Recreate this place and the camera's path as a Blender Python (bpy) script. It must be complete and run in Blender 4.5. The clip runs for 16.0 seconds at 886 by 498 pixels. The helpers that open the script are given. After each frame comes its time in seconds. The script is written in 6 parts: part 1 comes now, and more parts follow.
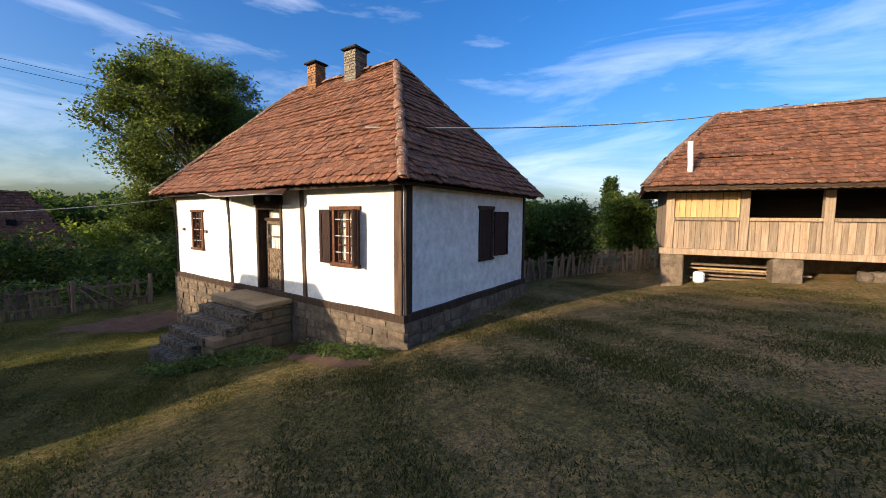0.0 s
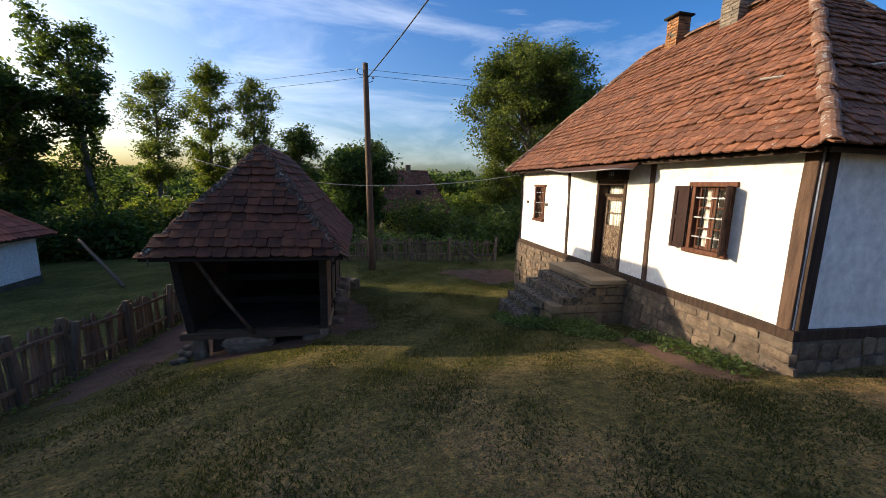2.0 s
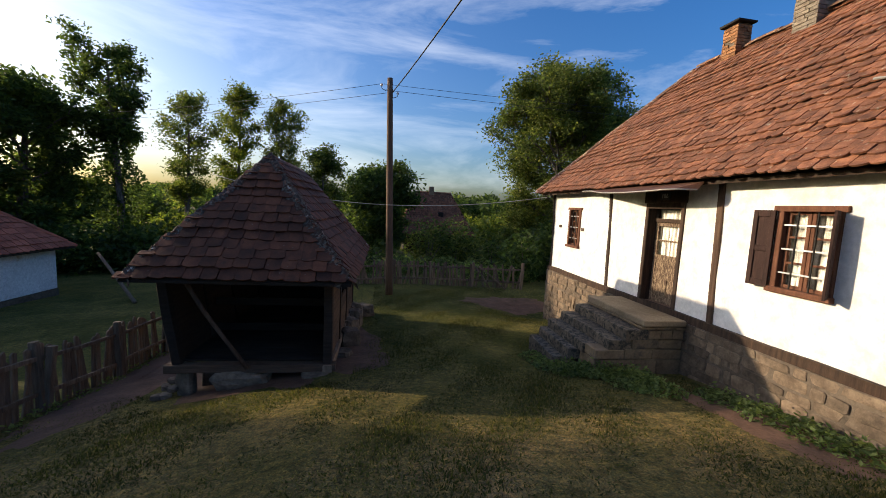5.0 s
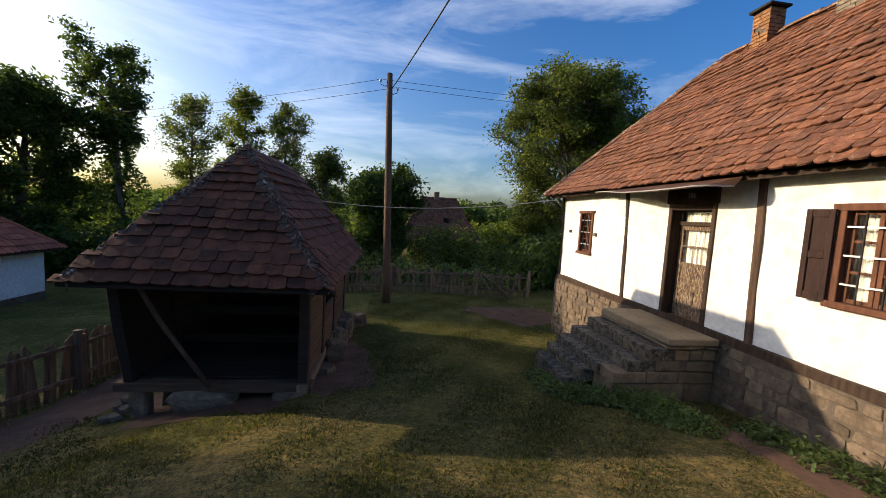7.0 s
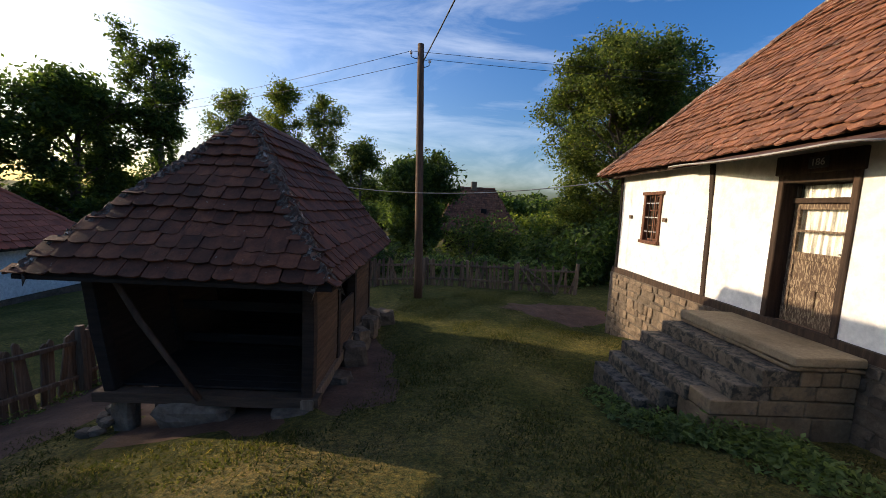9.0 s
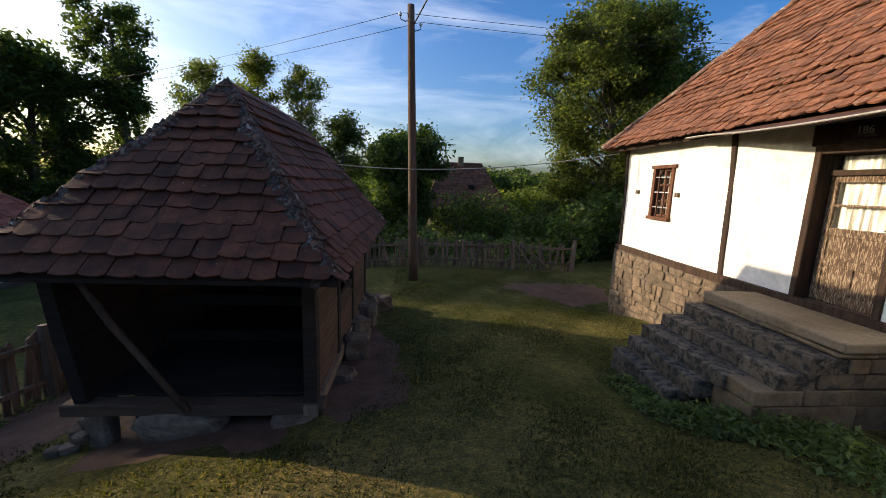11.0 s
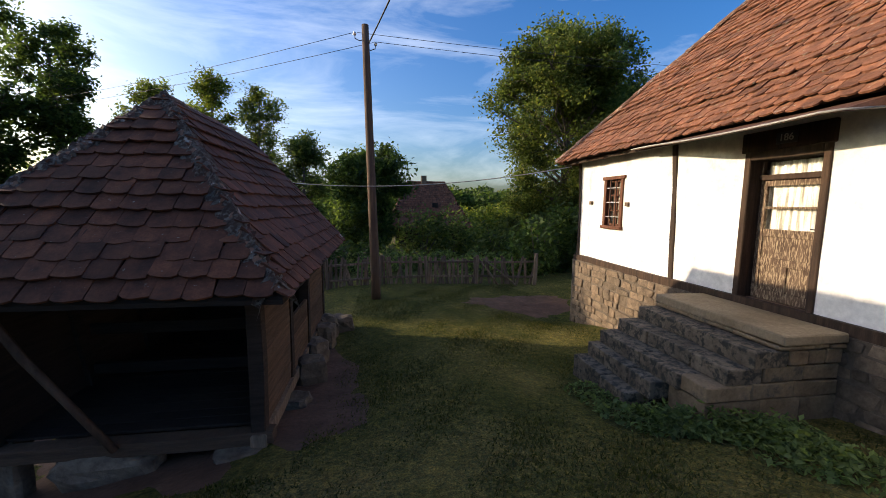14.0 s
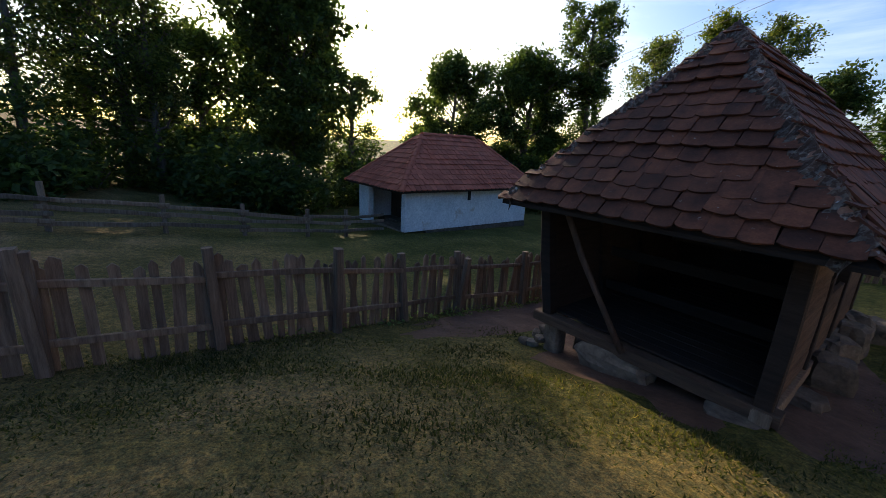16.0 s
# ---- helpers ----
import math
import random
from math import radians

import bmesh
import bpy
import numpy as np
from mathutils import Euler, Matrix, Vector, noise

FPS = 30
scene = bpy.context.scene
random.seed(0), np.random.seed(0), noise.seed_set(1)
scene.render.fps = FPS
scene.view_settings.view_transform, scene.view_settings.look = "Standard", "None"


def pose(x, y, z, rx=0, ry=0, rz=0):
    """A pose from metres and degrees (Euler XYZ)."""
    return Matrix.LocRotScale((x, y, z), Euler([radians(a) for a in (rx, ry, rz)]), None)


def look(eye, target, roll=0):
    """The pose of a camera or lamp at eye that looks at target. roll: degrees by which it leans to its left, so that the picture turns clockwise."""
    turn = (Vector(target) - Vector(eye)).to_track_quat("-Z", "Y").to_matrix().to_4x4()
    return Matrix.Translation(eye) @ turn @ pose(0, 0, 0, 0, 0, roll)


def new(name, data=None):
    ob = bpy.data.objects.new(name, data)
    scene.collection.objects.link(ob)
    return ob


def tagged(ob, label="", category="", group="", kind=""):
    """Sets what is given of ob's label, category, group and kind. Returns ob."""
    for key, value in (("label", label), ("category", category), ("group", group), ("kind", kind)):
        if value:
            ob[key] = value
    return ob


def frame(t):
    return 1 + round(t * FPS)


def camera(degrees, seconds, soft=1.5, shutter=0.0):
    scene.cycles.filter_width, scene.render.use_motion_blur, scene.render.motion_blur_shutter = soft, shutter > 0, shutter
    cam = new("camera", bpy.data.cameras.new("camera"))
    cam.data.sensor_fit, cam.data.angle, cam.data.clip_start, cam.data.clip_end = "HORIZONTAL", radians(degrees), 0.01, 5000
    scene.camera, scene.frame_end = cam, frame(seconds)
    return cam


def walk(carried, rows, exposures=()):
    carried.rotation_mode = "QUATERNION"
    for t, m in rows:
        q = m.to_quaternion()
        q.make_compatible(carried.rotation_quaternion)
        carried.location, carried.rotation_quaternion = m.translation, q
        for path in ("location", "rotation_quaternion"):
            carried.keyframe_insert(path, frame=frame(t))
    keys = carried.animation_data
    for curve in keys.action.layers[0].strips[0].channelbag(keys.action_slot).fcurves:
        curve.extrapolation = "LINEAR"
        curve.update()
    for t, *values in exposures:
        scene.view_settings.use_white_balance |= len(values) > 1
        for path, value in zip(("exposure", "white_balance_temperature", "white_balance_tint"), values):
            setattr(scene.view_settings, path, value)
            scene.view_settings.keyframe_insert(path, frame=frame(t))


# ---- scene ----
cam = camera(98, 16.0, soft=0.8)
# seconds, x, y, z, yaw, pitch, roll
PATH = [
    (0.0, -4.968, -4.240, 2.367, -55.37, -4.78, 0.46),
    (0.5, -5.232, -3.967, 2.402, -29.54, -6.54, 0.38),
    (1.0, -5.315, -3.904, 2.395, -15.61, -8.45, 1.03),
    (1.5, -5.334, -3.855, 2.385, -11.67, -8.90, 1.16),
    (2.0, -5.367, -3.696, 2.355, -11.78, -9.16, 1.66),
    (2.5, -5.350, -3.474, 2.312, -12.35, -7.45, 4.57),
    (3.0, -5.341, -3.283, 2.288, -11.28, -7.08, 3.82),
    (3.5, -5.302, -3.089, 2.280, -9.54, -5.68, 2.86),
    (4.0, -5.279, -2.933, 2.280, -8.49, -5.10, 2.74),
    (6.5, -5.023, -2.185, 2.202, -8.45, -7.37, 3.28),
    (7.0, -4.899, -1.904, 2.151, -7.32, -4.88, 3.47),
    (7.5, -4.736, -1.577, 2.150, -6.70, -5.06, 3.19),
    (8.0, -4.733, -1.271, 2.042, -6.86, -5.38, 3.29),
    (8.5, -4.858, -0.926, 2.004, -5.73, -5.54, 3.80),
    (9.0, -4.723, -0.715, 1.953, -1.74, -6.18, 2.89),
    (11.5, -5.105, -0.058, 1.970, -5.12, -9.81, 2.12),
    (12.0, -5.075, 0.008, 2.018, -5.60, -9.40, 2.32),
    (12.5, -5.059, -0.020, 2.046, -6.04, -7.80, 2.51),
    (13.0, -5.035, -0.051, 2.020, -6.61, -6.66, 2.30),
    (13.5, -4.975, -0.067, 1.947, -8.08, -6.85, 1.25),
    (14.0, -4.915, -0.110, 1.871, -9.21, -6.60, 0.71),
    (14.5, -4.980, -0.116, 1.770, -7.08, -7.26, 0.83),
    (15.0, -5.263, -0.062, 1.646, 2.25, -6.91, 2.36),
    (15.5, -5.396, -0.051, 1.584, 25.66, -9.75, 3.02),
    (16.0, -5.579, -0.311, 1.659, 51.98, -14.80, 3.03),
]


def aim(x, y, z, yaw, pitch, roll):
    a, b = radians(yaw), radians(pitch)
    way = Vector((-math.sin(a) * math.cos(b), math.cos(a) * math.cos(b), math.sin(b)))
    return look((x, y, z), Vector((x, y, z)) + way, roll)


EXPOSURES = [(0.0, 0.86, 6300, 10), (4.0, 0.66, 6450, 10), (8.5, 0.62, 6450, 10), (12.0, 0.76, 6450, 10), (16.0, 0.80, 6350, 10)]
walk(cam, [(r[0], aim(*r[1:])) for r in PATH], EXPOSURES)

# ---- light: a low evening sun, a clear sky with thin cloud ----
SUN_YAW, SUN_EL = 70.3, 15.4
sun_way = Vector((-math.sin(radians(SUN_YAW)) * math.cos(radians(SUN_EL)),
                  math.cos(radians(SUN_YAW)) * math.cos(radians(SUN_EL)), math.sin(radians(SUN_EL))))
sun = new("sun", bpy.data.lights.new("sun", "SUN"))
sun.data.energy, sun.data.angle, sun.data.color = 3.9, radians(0.6), (1.0, 0.80, 0.56)
sun.matrix_world = look(sun_way * 60, (0, 0, 0))

world = bpy.data.worlds.new("sky")
scene.world = world
world.use_nodes = True
wn, wl = world.node_tree.nodes, world.node_tree.links
wn.clear()
sky = wn.new("ShaderNodeTexSky")
sky.sky_type, sky.sun_disc = "NISHITA", False
sky.sun_elevation, sky.sun_rotation = radians(SUN_EL), radians(-SUN_YAW)
sky.air_density, sky.dust_density, sky.ozone_density = 1.0, 3.4, 3.5
tc = wn.new("ShaderNodeTexCoord")
mp = wn.new("ShaderNodeMapping")
mp.inputs["Scale"].default_value = (1.2, 1.2, 5.0)
cl = wn.new("ShaderNodeTexNoise")
cl.inputs["Scale"].default_value, cl.inputs["Detail"].default_value, cl.inputs["Roughness"].default_value = 1.6, 8, 0.6
cl.inputs["Distortion"].default_value = 0.6
cr = wn.new("ShaderNodeValToRGB")
cr.color_ramp.elements[0].position, cr.color_ramp.elements[1].position = 0.47, 0.9
cr.color_ramp.elements[1].color = (0.5, 0.5, 0.5, 1)
cm = wn.new("ShaderNodeMixRGB")
cm.inputs["Color2"].default_value = (7.2, 7.3, 7.5, 1)
bg = wn.new("ShaderNodeBackground")
bg.inputs["Strength"].default_value = 0.15
wo = wn.new("ShaderNodeOutputWorld")
wl.new(tc.outputs["Generated"], mp.inputs["Vector"])
wl.new(mp.outputs["Vector"], cl.inputs["Vector"])
wl.new(cl.outputs["Fac"], cr.inputs["Fac"])
wl.new(cr.outputs["Color"], cm.inputs["Fac"])
hs = wn.new("ShaderNodeHueSaturation")
hs.inputs["Saturation"].default_value, hs.inputs["Value"].default_value = 1.30, 0.98
hs.inputs["Hue"].default_value = 0.51
wl.new(sky.outputs["Color"], hs.inputs["Color"])
wl.new(hs.outputs["Color"], cm.inputs["Color1"])
wl.new(cm.outputs["Color"], bg.inputs["Color"])
wl.new(bg.outputs["Background"], wo.inputs["Surface"])

# ---- materials ----


def ramp(nt, socket, stops):
    r = nt.nodes.new("ShaderNodeValToRGB")
    e = r.color_ramp.elements
    while len(e) < len(stops):
        e.new(0.5)
    for k, (p, c) in enumerate(stops):
        e[k].position, e[k].color = p, (*c, 1)
    nt.links.new(socket, r.inputs["Fac"])
    return r.outputs["Color"]


def tex(nt, vec, scale, detail=6, rough=0.6, kind="ShaderNodeTexNoise"):
    n = nt.nodes.new(kind)
    n.inputs["Scale"].default_value = scale
    if "Detail" in n.inputs:
        n.inputs["Detail"].default_value, n.inputs["Roughness"].default_value = detail, rough
    nt.links.new(vec, n.inputs["Vector"])
    return n


def mix(nt, fac, a, b, mode="MIX"):
    m = nt.nodes.new("ShaderNodeMixRGB")
    m.blend_type = mode
    for sock, v in (("Fac", fac), ("Color1", a), ("Color2", b)):
        if isinstance(v, (int, float)):
            m.inputs[sock].default_value = v
        elif isinstance(v, tuple):
            m.inputs[sock].default_value = (*v, 1)
        else:
            nt.links.new(v, m.inputs[sock])
    return m.outputs["Color"]


def surface(name, stops, scale=4.0, stretch=(1, 1, 1), rough=0.85, bump=0.3, fine=40.0, vary=0.0, spots=None, spot_scale=6.0,
            spot_edge=(0.58, 0.66), island=False, depth=0.02, metal=0.0):
    """stops: ramp over the coarse noise; spots: a colour of patches (stain, lichen, wear); vary: how far pieces differ in brightness."""
    m = bpy.data.materials.new(name)
    m.use_nodes = True
    nt = m.node_tree
    bsdf = nt.nodes["Principled BSDF"]
    tcn = nt.nodes.new("ShaderNodeTexCoord")
    mapn = nt.nodes.new("ShaderNodeMapping")
    mapn.inputs["Scale"].default_value = stretch
    vec = tcn.outputs["Object"]
    rand = None
    if vary:
        if island:
            rand = nt.nodes.new("ShaderNodeNewGeometry").outputs["Random Per Island"]
        else:
            info = nt.nodes.new("ShaderNodeObjectInfo")
            rand = info.outputs["Random"]
            add = nt.nodes.new("ShaderNodeVectorMath")
            add.operation = "ADD"
            mul = nt.nodes.new("ShaderNodeMath")
            mul.operation = "MULTIPLY"
            mul.inputs[1].default_value = 37.0
            nt.links.new(rand, mul.inputs[0])
            nt.links.new(vec, add.inputs[0])
            nt.links.new(mul.outputs[0], add.inputs[1])
            vec = add.outputs[0]
    nt.links.new(vec, mapn.inputs["Vector"])
    vec = mapn.outputs["Vector"]
    big, small = tex(nt, vec, scale), tex(nt, vec, fine, 4, 0.7)
    col = ramp(nt, big.outputs["Fac"], stops)
    g = ramp(nt, small.outputs["Fac"], [(0.3, (0.62, 0.62, 0.62)), (0.7, (1.18, 1.18, 1.18))])
    col = mix(nt, 0.7, col, g, "MULTIPLY")
    if spots:
        sp = tex(nt, vec, spot_scale, 8, 0.68)
        f = ramp(nt, sp.outputs["Fac"], [(spot_edge[0], (0, 0, 0)), (spot_edge[1], (1, 1, 1))])
        col = mix(nt, f, col, spots)
    if rand is not None:
        lo, hi = 1 - vary, 1 + vary * 0.8
        v = ramp(nt, rand, [(0.0, (lo, lo, lo)), (0.5, (1, 0.98, 0.96)), (1.0, (hi, hi * 0.95, hi * 0.9))])
        col = mix(nt, 1.0, col, v, "MULTIPLY")
    nt.links.new(col, bsdf.inputs["Base Color"])
    bsdf.inputs["Roughness"].default_value, bsdf.inputs["Metallic"].default_value = rough, metal
    bsdf.inputs["Specular IOR Level"].default_value = 0.3
    if bump:
        h = mix(nt, 0.4, big.outputs["Fac"], small.outputs["Fac"])
        b = nt.nodes.new("ShaderNodeBump")
        b.inputs["Strength"].default_value, b.inputs["Distance"].default_value = bump, depth
        nt.links.new(h, b.inputs["Height"])
        nt.links.new(b.outputs["Normal"], bsdf.inputs["Normal"])
    return m


def leafy(name, dark, light, yellow=None):
    m = bpy.data.materials.new(name)
    m.use_nodes = True
    nt = m.node_tree
    bsdf = nt.nodes["Principled BSDF"]
    geo = nt.nodes.new("ShaderNodeNewGeometry")
    tcn = nt.nodes.new("ShaderNodeTexCoord")
    stops = [(0.0, dark), (0.75, light)] + ([(1.0, yellow)] if yellow else [])
    col = ramp(nt, geo.outputs["Random Per Island"], stops)
    n = tex(nt, tcn.outputs["Object"], 0.45, 3)
    col = mix(nt, 0.75, col, ramp(nt, n.outputs["Fac"], [(0.35, (0.6, 0.62, 0.6)), (0.65, (1.25, 1.2, 1.0))]), "MULTIPLY")
    nt.links.new(col, bsdf.inputs["Base Color"])
    bsdf.inputs["Roughness"].default_value = 0.55
    bsdf.inputs["Specular IOR Level"].default_value = 0.25
    tr = nt.nodes.new("ShaderNodeBsdfTranslucent")
    nt.links.new(mix(nt, 1.0, col, (1.5, 1.5, 0.7), "MULTIPLY"), tr.inputs["Color"])
    ms = nt.nodes.new("ShaderNodeMixShader")
    ms.inputs["Fac"].default_value = 0.58
    nt.links.new(bsdf.outputs["BSDF"], ms.inputs[1])
    nt.links.new(tr.outputs["BSDF"], ms.inputs[2])
    nt.links.new(ms.outputs["Shader"], nt.nodes["Material Output"].inputs["Surface"])
    return m


def glass(name):
    m = bpy.data.materials.new(name)
    m.use_nodes = True
    b = m.node_tree.nodes["Principled BSDF"]
    b.inputs["Base Color"].default_value = (0.9, 0.95, 0.94, 1)
    b.inputs["Roughness"].default_value, b.inputs["Transmission Weight"].default_value = 0.03, 1.0
    b.inputs["IOR"].default_value = 1.3
    return m


PLASTER = surface("lime_plaster", [(0.3, (0.74, 0.72, 0.67)), (0.55, (0.82, 0.80, 0.76)), (0.8, (0.86, 0.84, 0.80))], 1.6, fine=5, bump=0.16,
                  depth=0.03, rough=0.9, spots=(0.62, 0.54, 0.42), spot_scale=1.3, spot_edge=(0.66, 0.78))
PLASTER_OLD = surface("patchy_plaster", [(0.3, (0.66, 0.64, 0.6)), (0.7, (0.8, 0.78, 0.74))], 1.2, fine=12, bump=0.5, depth=0.03,
                      spots=(0.5, 0.4, 0.29), spot_scale=1.1, spot_edge=(0.6, 0.7))
DARK_WOOD = surface("dark_stained_timber", [(0.3, (0.022, 0.014, 0.010)), (0.7, (0.07, 0.043, 0.027))], 3, (6, 6, 0.6), bump=0.5, fine=30, vary=0.25)
BROWN_WOOD = surface("brown_weathered_timber", [(0.3, (0.055, 0.033, 0.022)), (0.7, (0.13, 0.08, 0.052))], 3, (6, 6, 0.6), bump=0.4, fine=30, vary=0.2)
DOOR_WOOD = surface("peeling_brown_door_paint", [(0.35, (0.075, 0.046, 0.03)), (0.6, (0.12, 0.078, 0.05))], 3, (1, 5, 0.8), bump=0.4, fine=40,
                    spots=(0.30, 0.225, 0.145), spot_scale=12, spot_edge=(0.50, 0.57))
FRAME_WOOD = surface("red_brown_window_paint", [(0.3, (0.085, 0.034, 0.018)), (0.7, (0.165, 0.07, 0.038))], 4, (4, 4, 0.8), bump=0.3, fine=40)
SHUTTER_WOOD = surface("dark_brown_shutter_paint", [(0.3, (0.022, 0.011, 0.009)), (0.7, (0.055, 0.027, 0.02))], 4, (4, 4, 0.6), bump=0.4, fine=40)
GREY_WOOD = surface("grey_weathered_wood", [(0.3, (0.11, 0.074, 0.049)), (0.55, (0.215, 0.15, 0.1)), (0.8, (0.32, 0.24, 0.17))], 3, (7, 7, 0.5),
                    bump=0.6, fine=26, vary=0.35)
# near black: the deep shade inside the shed is put into this colour
SHED_WOOD = surface("shade_dark_shed_boards", [(0.3, (0.014, 0.0095, 0.007)), (0.7, (0.042, 0.028, 0.02))], 3, (0.6, 0.6, 7), bump=0.6, fine=26, vary=0.3)
BARN_WOOD = surface("sun_bleached_barn_boards", [(0.3, (0.24, 0.165, 0.105)), (0.6, (0.42, 0.31, 0.21)), (0.8, (0.5, 0.39, 0.28))], 3, (7, 7, 0.5), bump=0.5,
                    fine=26, vary=0.25)
NEW_WOOD = surface("fresh_pine_boards", [(0.3, (0.55, 0.35, 0.15)), (0.7, (0.68, 0.46, 0.22))], 3, (7, 7, 0.5), bump=0.3, fine=26, vary=0.2)
POLE_WOOD = surface("tarred_pole_wood", [(0.3, (0.07, 0.041, 0.026)), (0.7, (0.15, 0.093, 0.058))], 3, (8, 8, 0.4), bump=0.5, fine=30)
TILE = surface("aged_clay_tile", [(0.3, (0.10, 0.045, 0.028)), (0.5, (0.20, 0.085, 0.046)), (0.75, (0.31, 0.14, 0.075))], 9, bump=0.7, fine=60, vary=0.33,
               spots=(0.30, 0.25, 0.19), spot_scale=13, spot_edge=(0.61, 0.65))
TILE_MANY = surface("aged_clay_tiles", [(0.3, (0.10, 0.045, 0.028)), (0.5, (0.20, 0.085, 0.046)), (0.75, (0.31, 0.14, 0.075))], 7, bump=0.7, fine=45,
                    vary=0.33, island=True, spots=(0.30, 0.25, 0.19), spot_scale=11, spot_edge=(0.61, 0.65))
SHED_TILE = surface("dark_red_lichened_tile", [(0.3, (0.05, 0.02, 0.012)), (0.55, (0.118, 0.042, 0.021)), (0.8, (0.19, 0.07, 0.033))], 5, bump=0.4, fine=50,
                    vary=0.4, spots=(0.22, 0.205, 0.18), spot_scale=22, spot_edge=(0.66, 0.69))
SHED_TILE_MANY = surface("dark_red_lichened_tiles", [(0.3, (0.05, 0.02, 0.012)), (0.55, (0.118, 0.042, 0.021)), (0.8, (0.19, 0.07, 0.033))], 2, bump=0.4,
                         fine=40, vary=0.3, island=True, spots=(0.22, 0.205, 0.18), spot_scale=20, spot_edge=(0.65, 0.68))
RIDGE = surface("lichened_ridge_tile", [(0.3, (0.15, 0.072, 0.045)), (0.6, (0.23, 0.125, 0.078)), (0.8, (0.29, 0.2, 0.14))], 6, bump=0.6, fine=50, vary=0.3,
                spots=(0.36, 0.34, 0.30), spot_scale=14, spot_edge=(0.56, 0.6))
STONE = surface("rough_field_stone", [(0.3, (0.085, 0.062, 0.043)), (0.55, (0.18, 0.135, 0.093)), (0.8, (0.28, 0.215, 0.15))], 5, bump=0.8, fine=24, vary=0.32,
                depth=0.03)
MORTAR = surface("lime_mortar", [(0.3, (0.075, 0.058, 0.042)), (0.7, (0.165, 0.13, 0.095))], 4, bump=0.8, fine=22, depth=0.03)
STEP_STONE = surface("mossy_step_stone", [(0.3, (0.11, 0.083, 0.055)), (0.6, (0.22, 0.17, 0.115)), (0.8, (0.34, 0.27, 0.19))], 4, bump=0.7, fine=26, vary=0.2,
                     spots=(0.045, 0.042, 0.033), spot_scale=11, spot_edge=(0.47, 0.57), depth=0.03)
WARM_STONE = surface("yellowed_step_stone", [(0.3, (0.14, 0.098, 0.056)), (0.6, (0.26, 0.185, 0.108)), (0.8, (0.34, 0.25, 0.155))], 4, bump=0.6, fine=26, vary=0.2,
                     spots=(0.09, 0.075, 0.055), spot_scale=4, spot_edge=(0.56, 0.68), depth=0.03)
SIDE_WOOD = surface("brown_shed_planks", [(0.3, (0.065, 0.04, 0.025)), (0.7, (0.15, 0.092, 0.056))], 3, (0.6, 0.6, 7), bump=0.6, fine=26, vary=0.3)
SLAB = surface("worn_concrete_slab", [(0.3, (0.19, 0.135, 0.075)), (0.7, (0.31, 0.235, 0.145))], 2, bump=0.4, fine=26)
BRICK = surface("old_chimney_brick", [(0.3, (0.26, 0.17, 0.10)), (0.55, (0.40, 0.28, 0.17)), (0.8, (0.46, 0.36, 0.26))], 6, bump=0.6, fine=40, vary=0.35)
ORANGE_BRICK = surface("orange_chimney_brick", [(0.3, (0.16, 0.075, 0.035)), (0.55, (0.29, 0.14, 0.06)), (0.8, (0.36, 0.21, 0.11))], 6, bump=0.7, fine=40, vary=0.35)
GREY_BRICK = surface("grey_chimney_brick", [(0.3, (0.12, 0.1, 0.075)), (0.55, (0.2, 0.17, 0.13)), (0.8, (0.28, 0.24, 0.19))], 6, bump=0.8, fine=40, vary=0.25)
LICHEN = surface("lichened_mortar", [(0.3, (0.075, 0.055, 0.04)), (0.55, (0.14, 0.113, 0.088)), (0.8, (0.25, 0.225, 0.185))], 9, bump=0.9, fine=40, depth=0.03, spots=(0.06, 0.034, 0.022), spot_scale=24, spot_edge=(0.46, 0.52))
DARK = surface("soot_black_interior", [(0.3, (0.012, 0.01, 0.009)), (0.7, (0.03, 0.026, 0.022))], 3, bump=0.2)
RUST = surface("rusty_brown_tin", [(0.3, (0.07, 0.032, 0.02)), (0.7, (0.15, 0.07, 0.042))], 4, bump=0.2, rough=0.7)
TIN = surface("galvanised_tin", [(0.3, (0.42, 0.42, 0.42)), (0.7, (0.6, 0.6, 0.6))], 3, bump=0.1, rough=0.45, metal=0.7)
WHITE_PIPE = surface("white_pipe", [(0.3, (0.75, 0.75, 0.74)), (0.7, (0.82, 0.82, 0.8))], 3, bump=0.05, rough=0.5)
WIRE = surface("black_cable", [(0.3, (0.02, 0.02, 0.022)), (0.7, (0.04, 0.04, 0.042))], 5, bump=0, rough=0.6)
PALE_WIRE = surface("grey_cable", [(0.3, (0.28, 0.27, 0.24)), (0.7, (0.38, 0.36, 0.33))], 5, bump=0, rough=0.6)
# the dark upright bands paint the shade between the curtain's folds
CLOTH = surface("white_lace_curtain", [(0.38, (0.22, 0.19, 0.16)), (0.5, (0.5, 0.46, 0.41)), (0.62, (0.72, 0.69, 0.64))], 4, (1, 6, 0.35), bump=0.4, fine=60)
PLATE = surface("dark_enamel_plate", [(0.3, (0.03, 0.03, 0.04)), (0.7, (0.05, 0.05, 0.06))], 9, bump=0.1, rough=0.4)
PLATE_INK = surface("pale_number_paint", [(0.3, (0.5, 0.5, 0.48)), (0.7, (0.6, 0.6, 0.58))], 9, bump=0, rough=0.6)
GLASS = glass("window_glass")
BARK = surface("grey_brown_bark", [(0.3, (0.06, 0.05, 0.04)), (0.7, (0.17, 0.145, 0.12))], 5, (3, 3, 0.7), bump=0.7, fine=24)
LEAF_A = leafy("ash_leaves", (0.05, 0.075, 0.026), (0.125, 0.165, 0.055), (0.22, 0.23, 0.08))
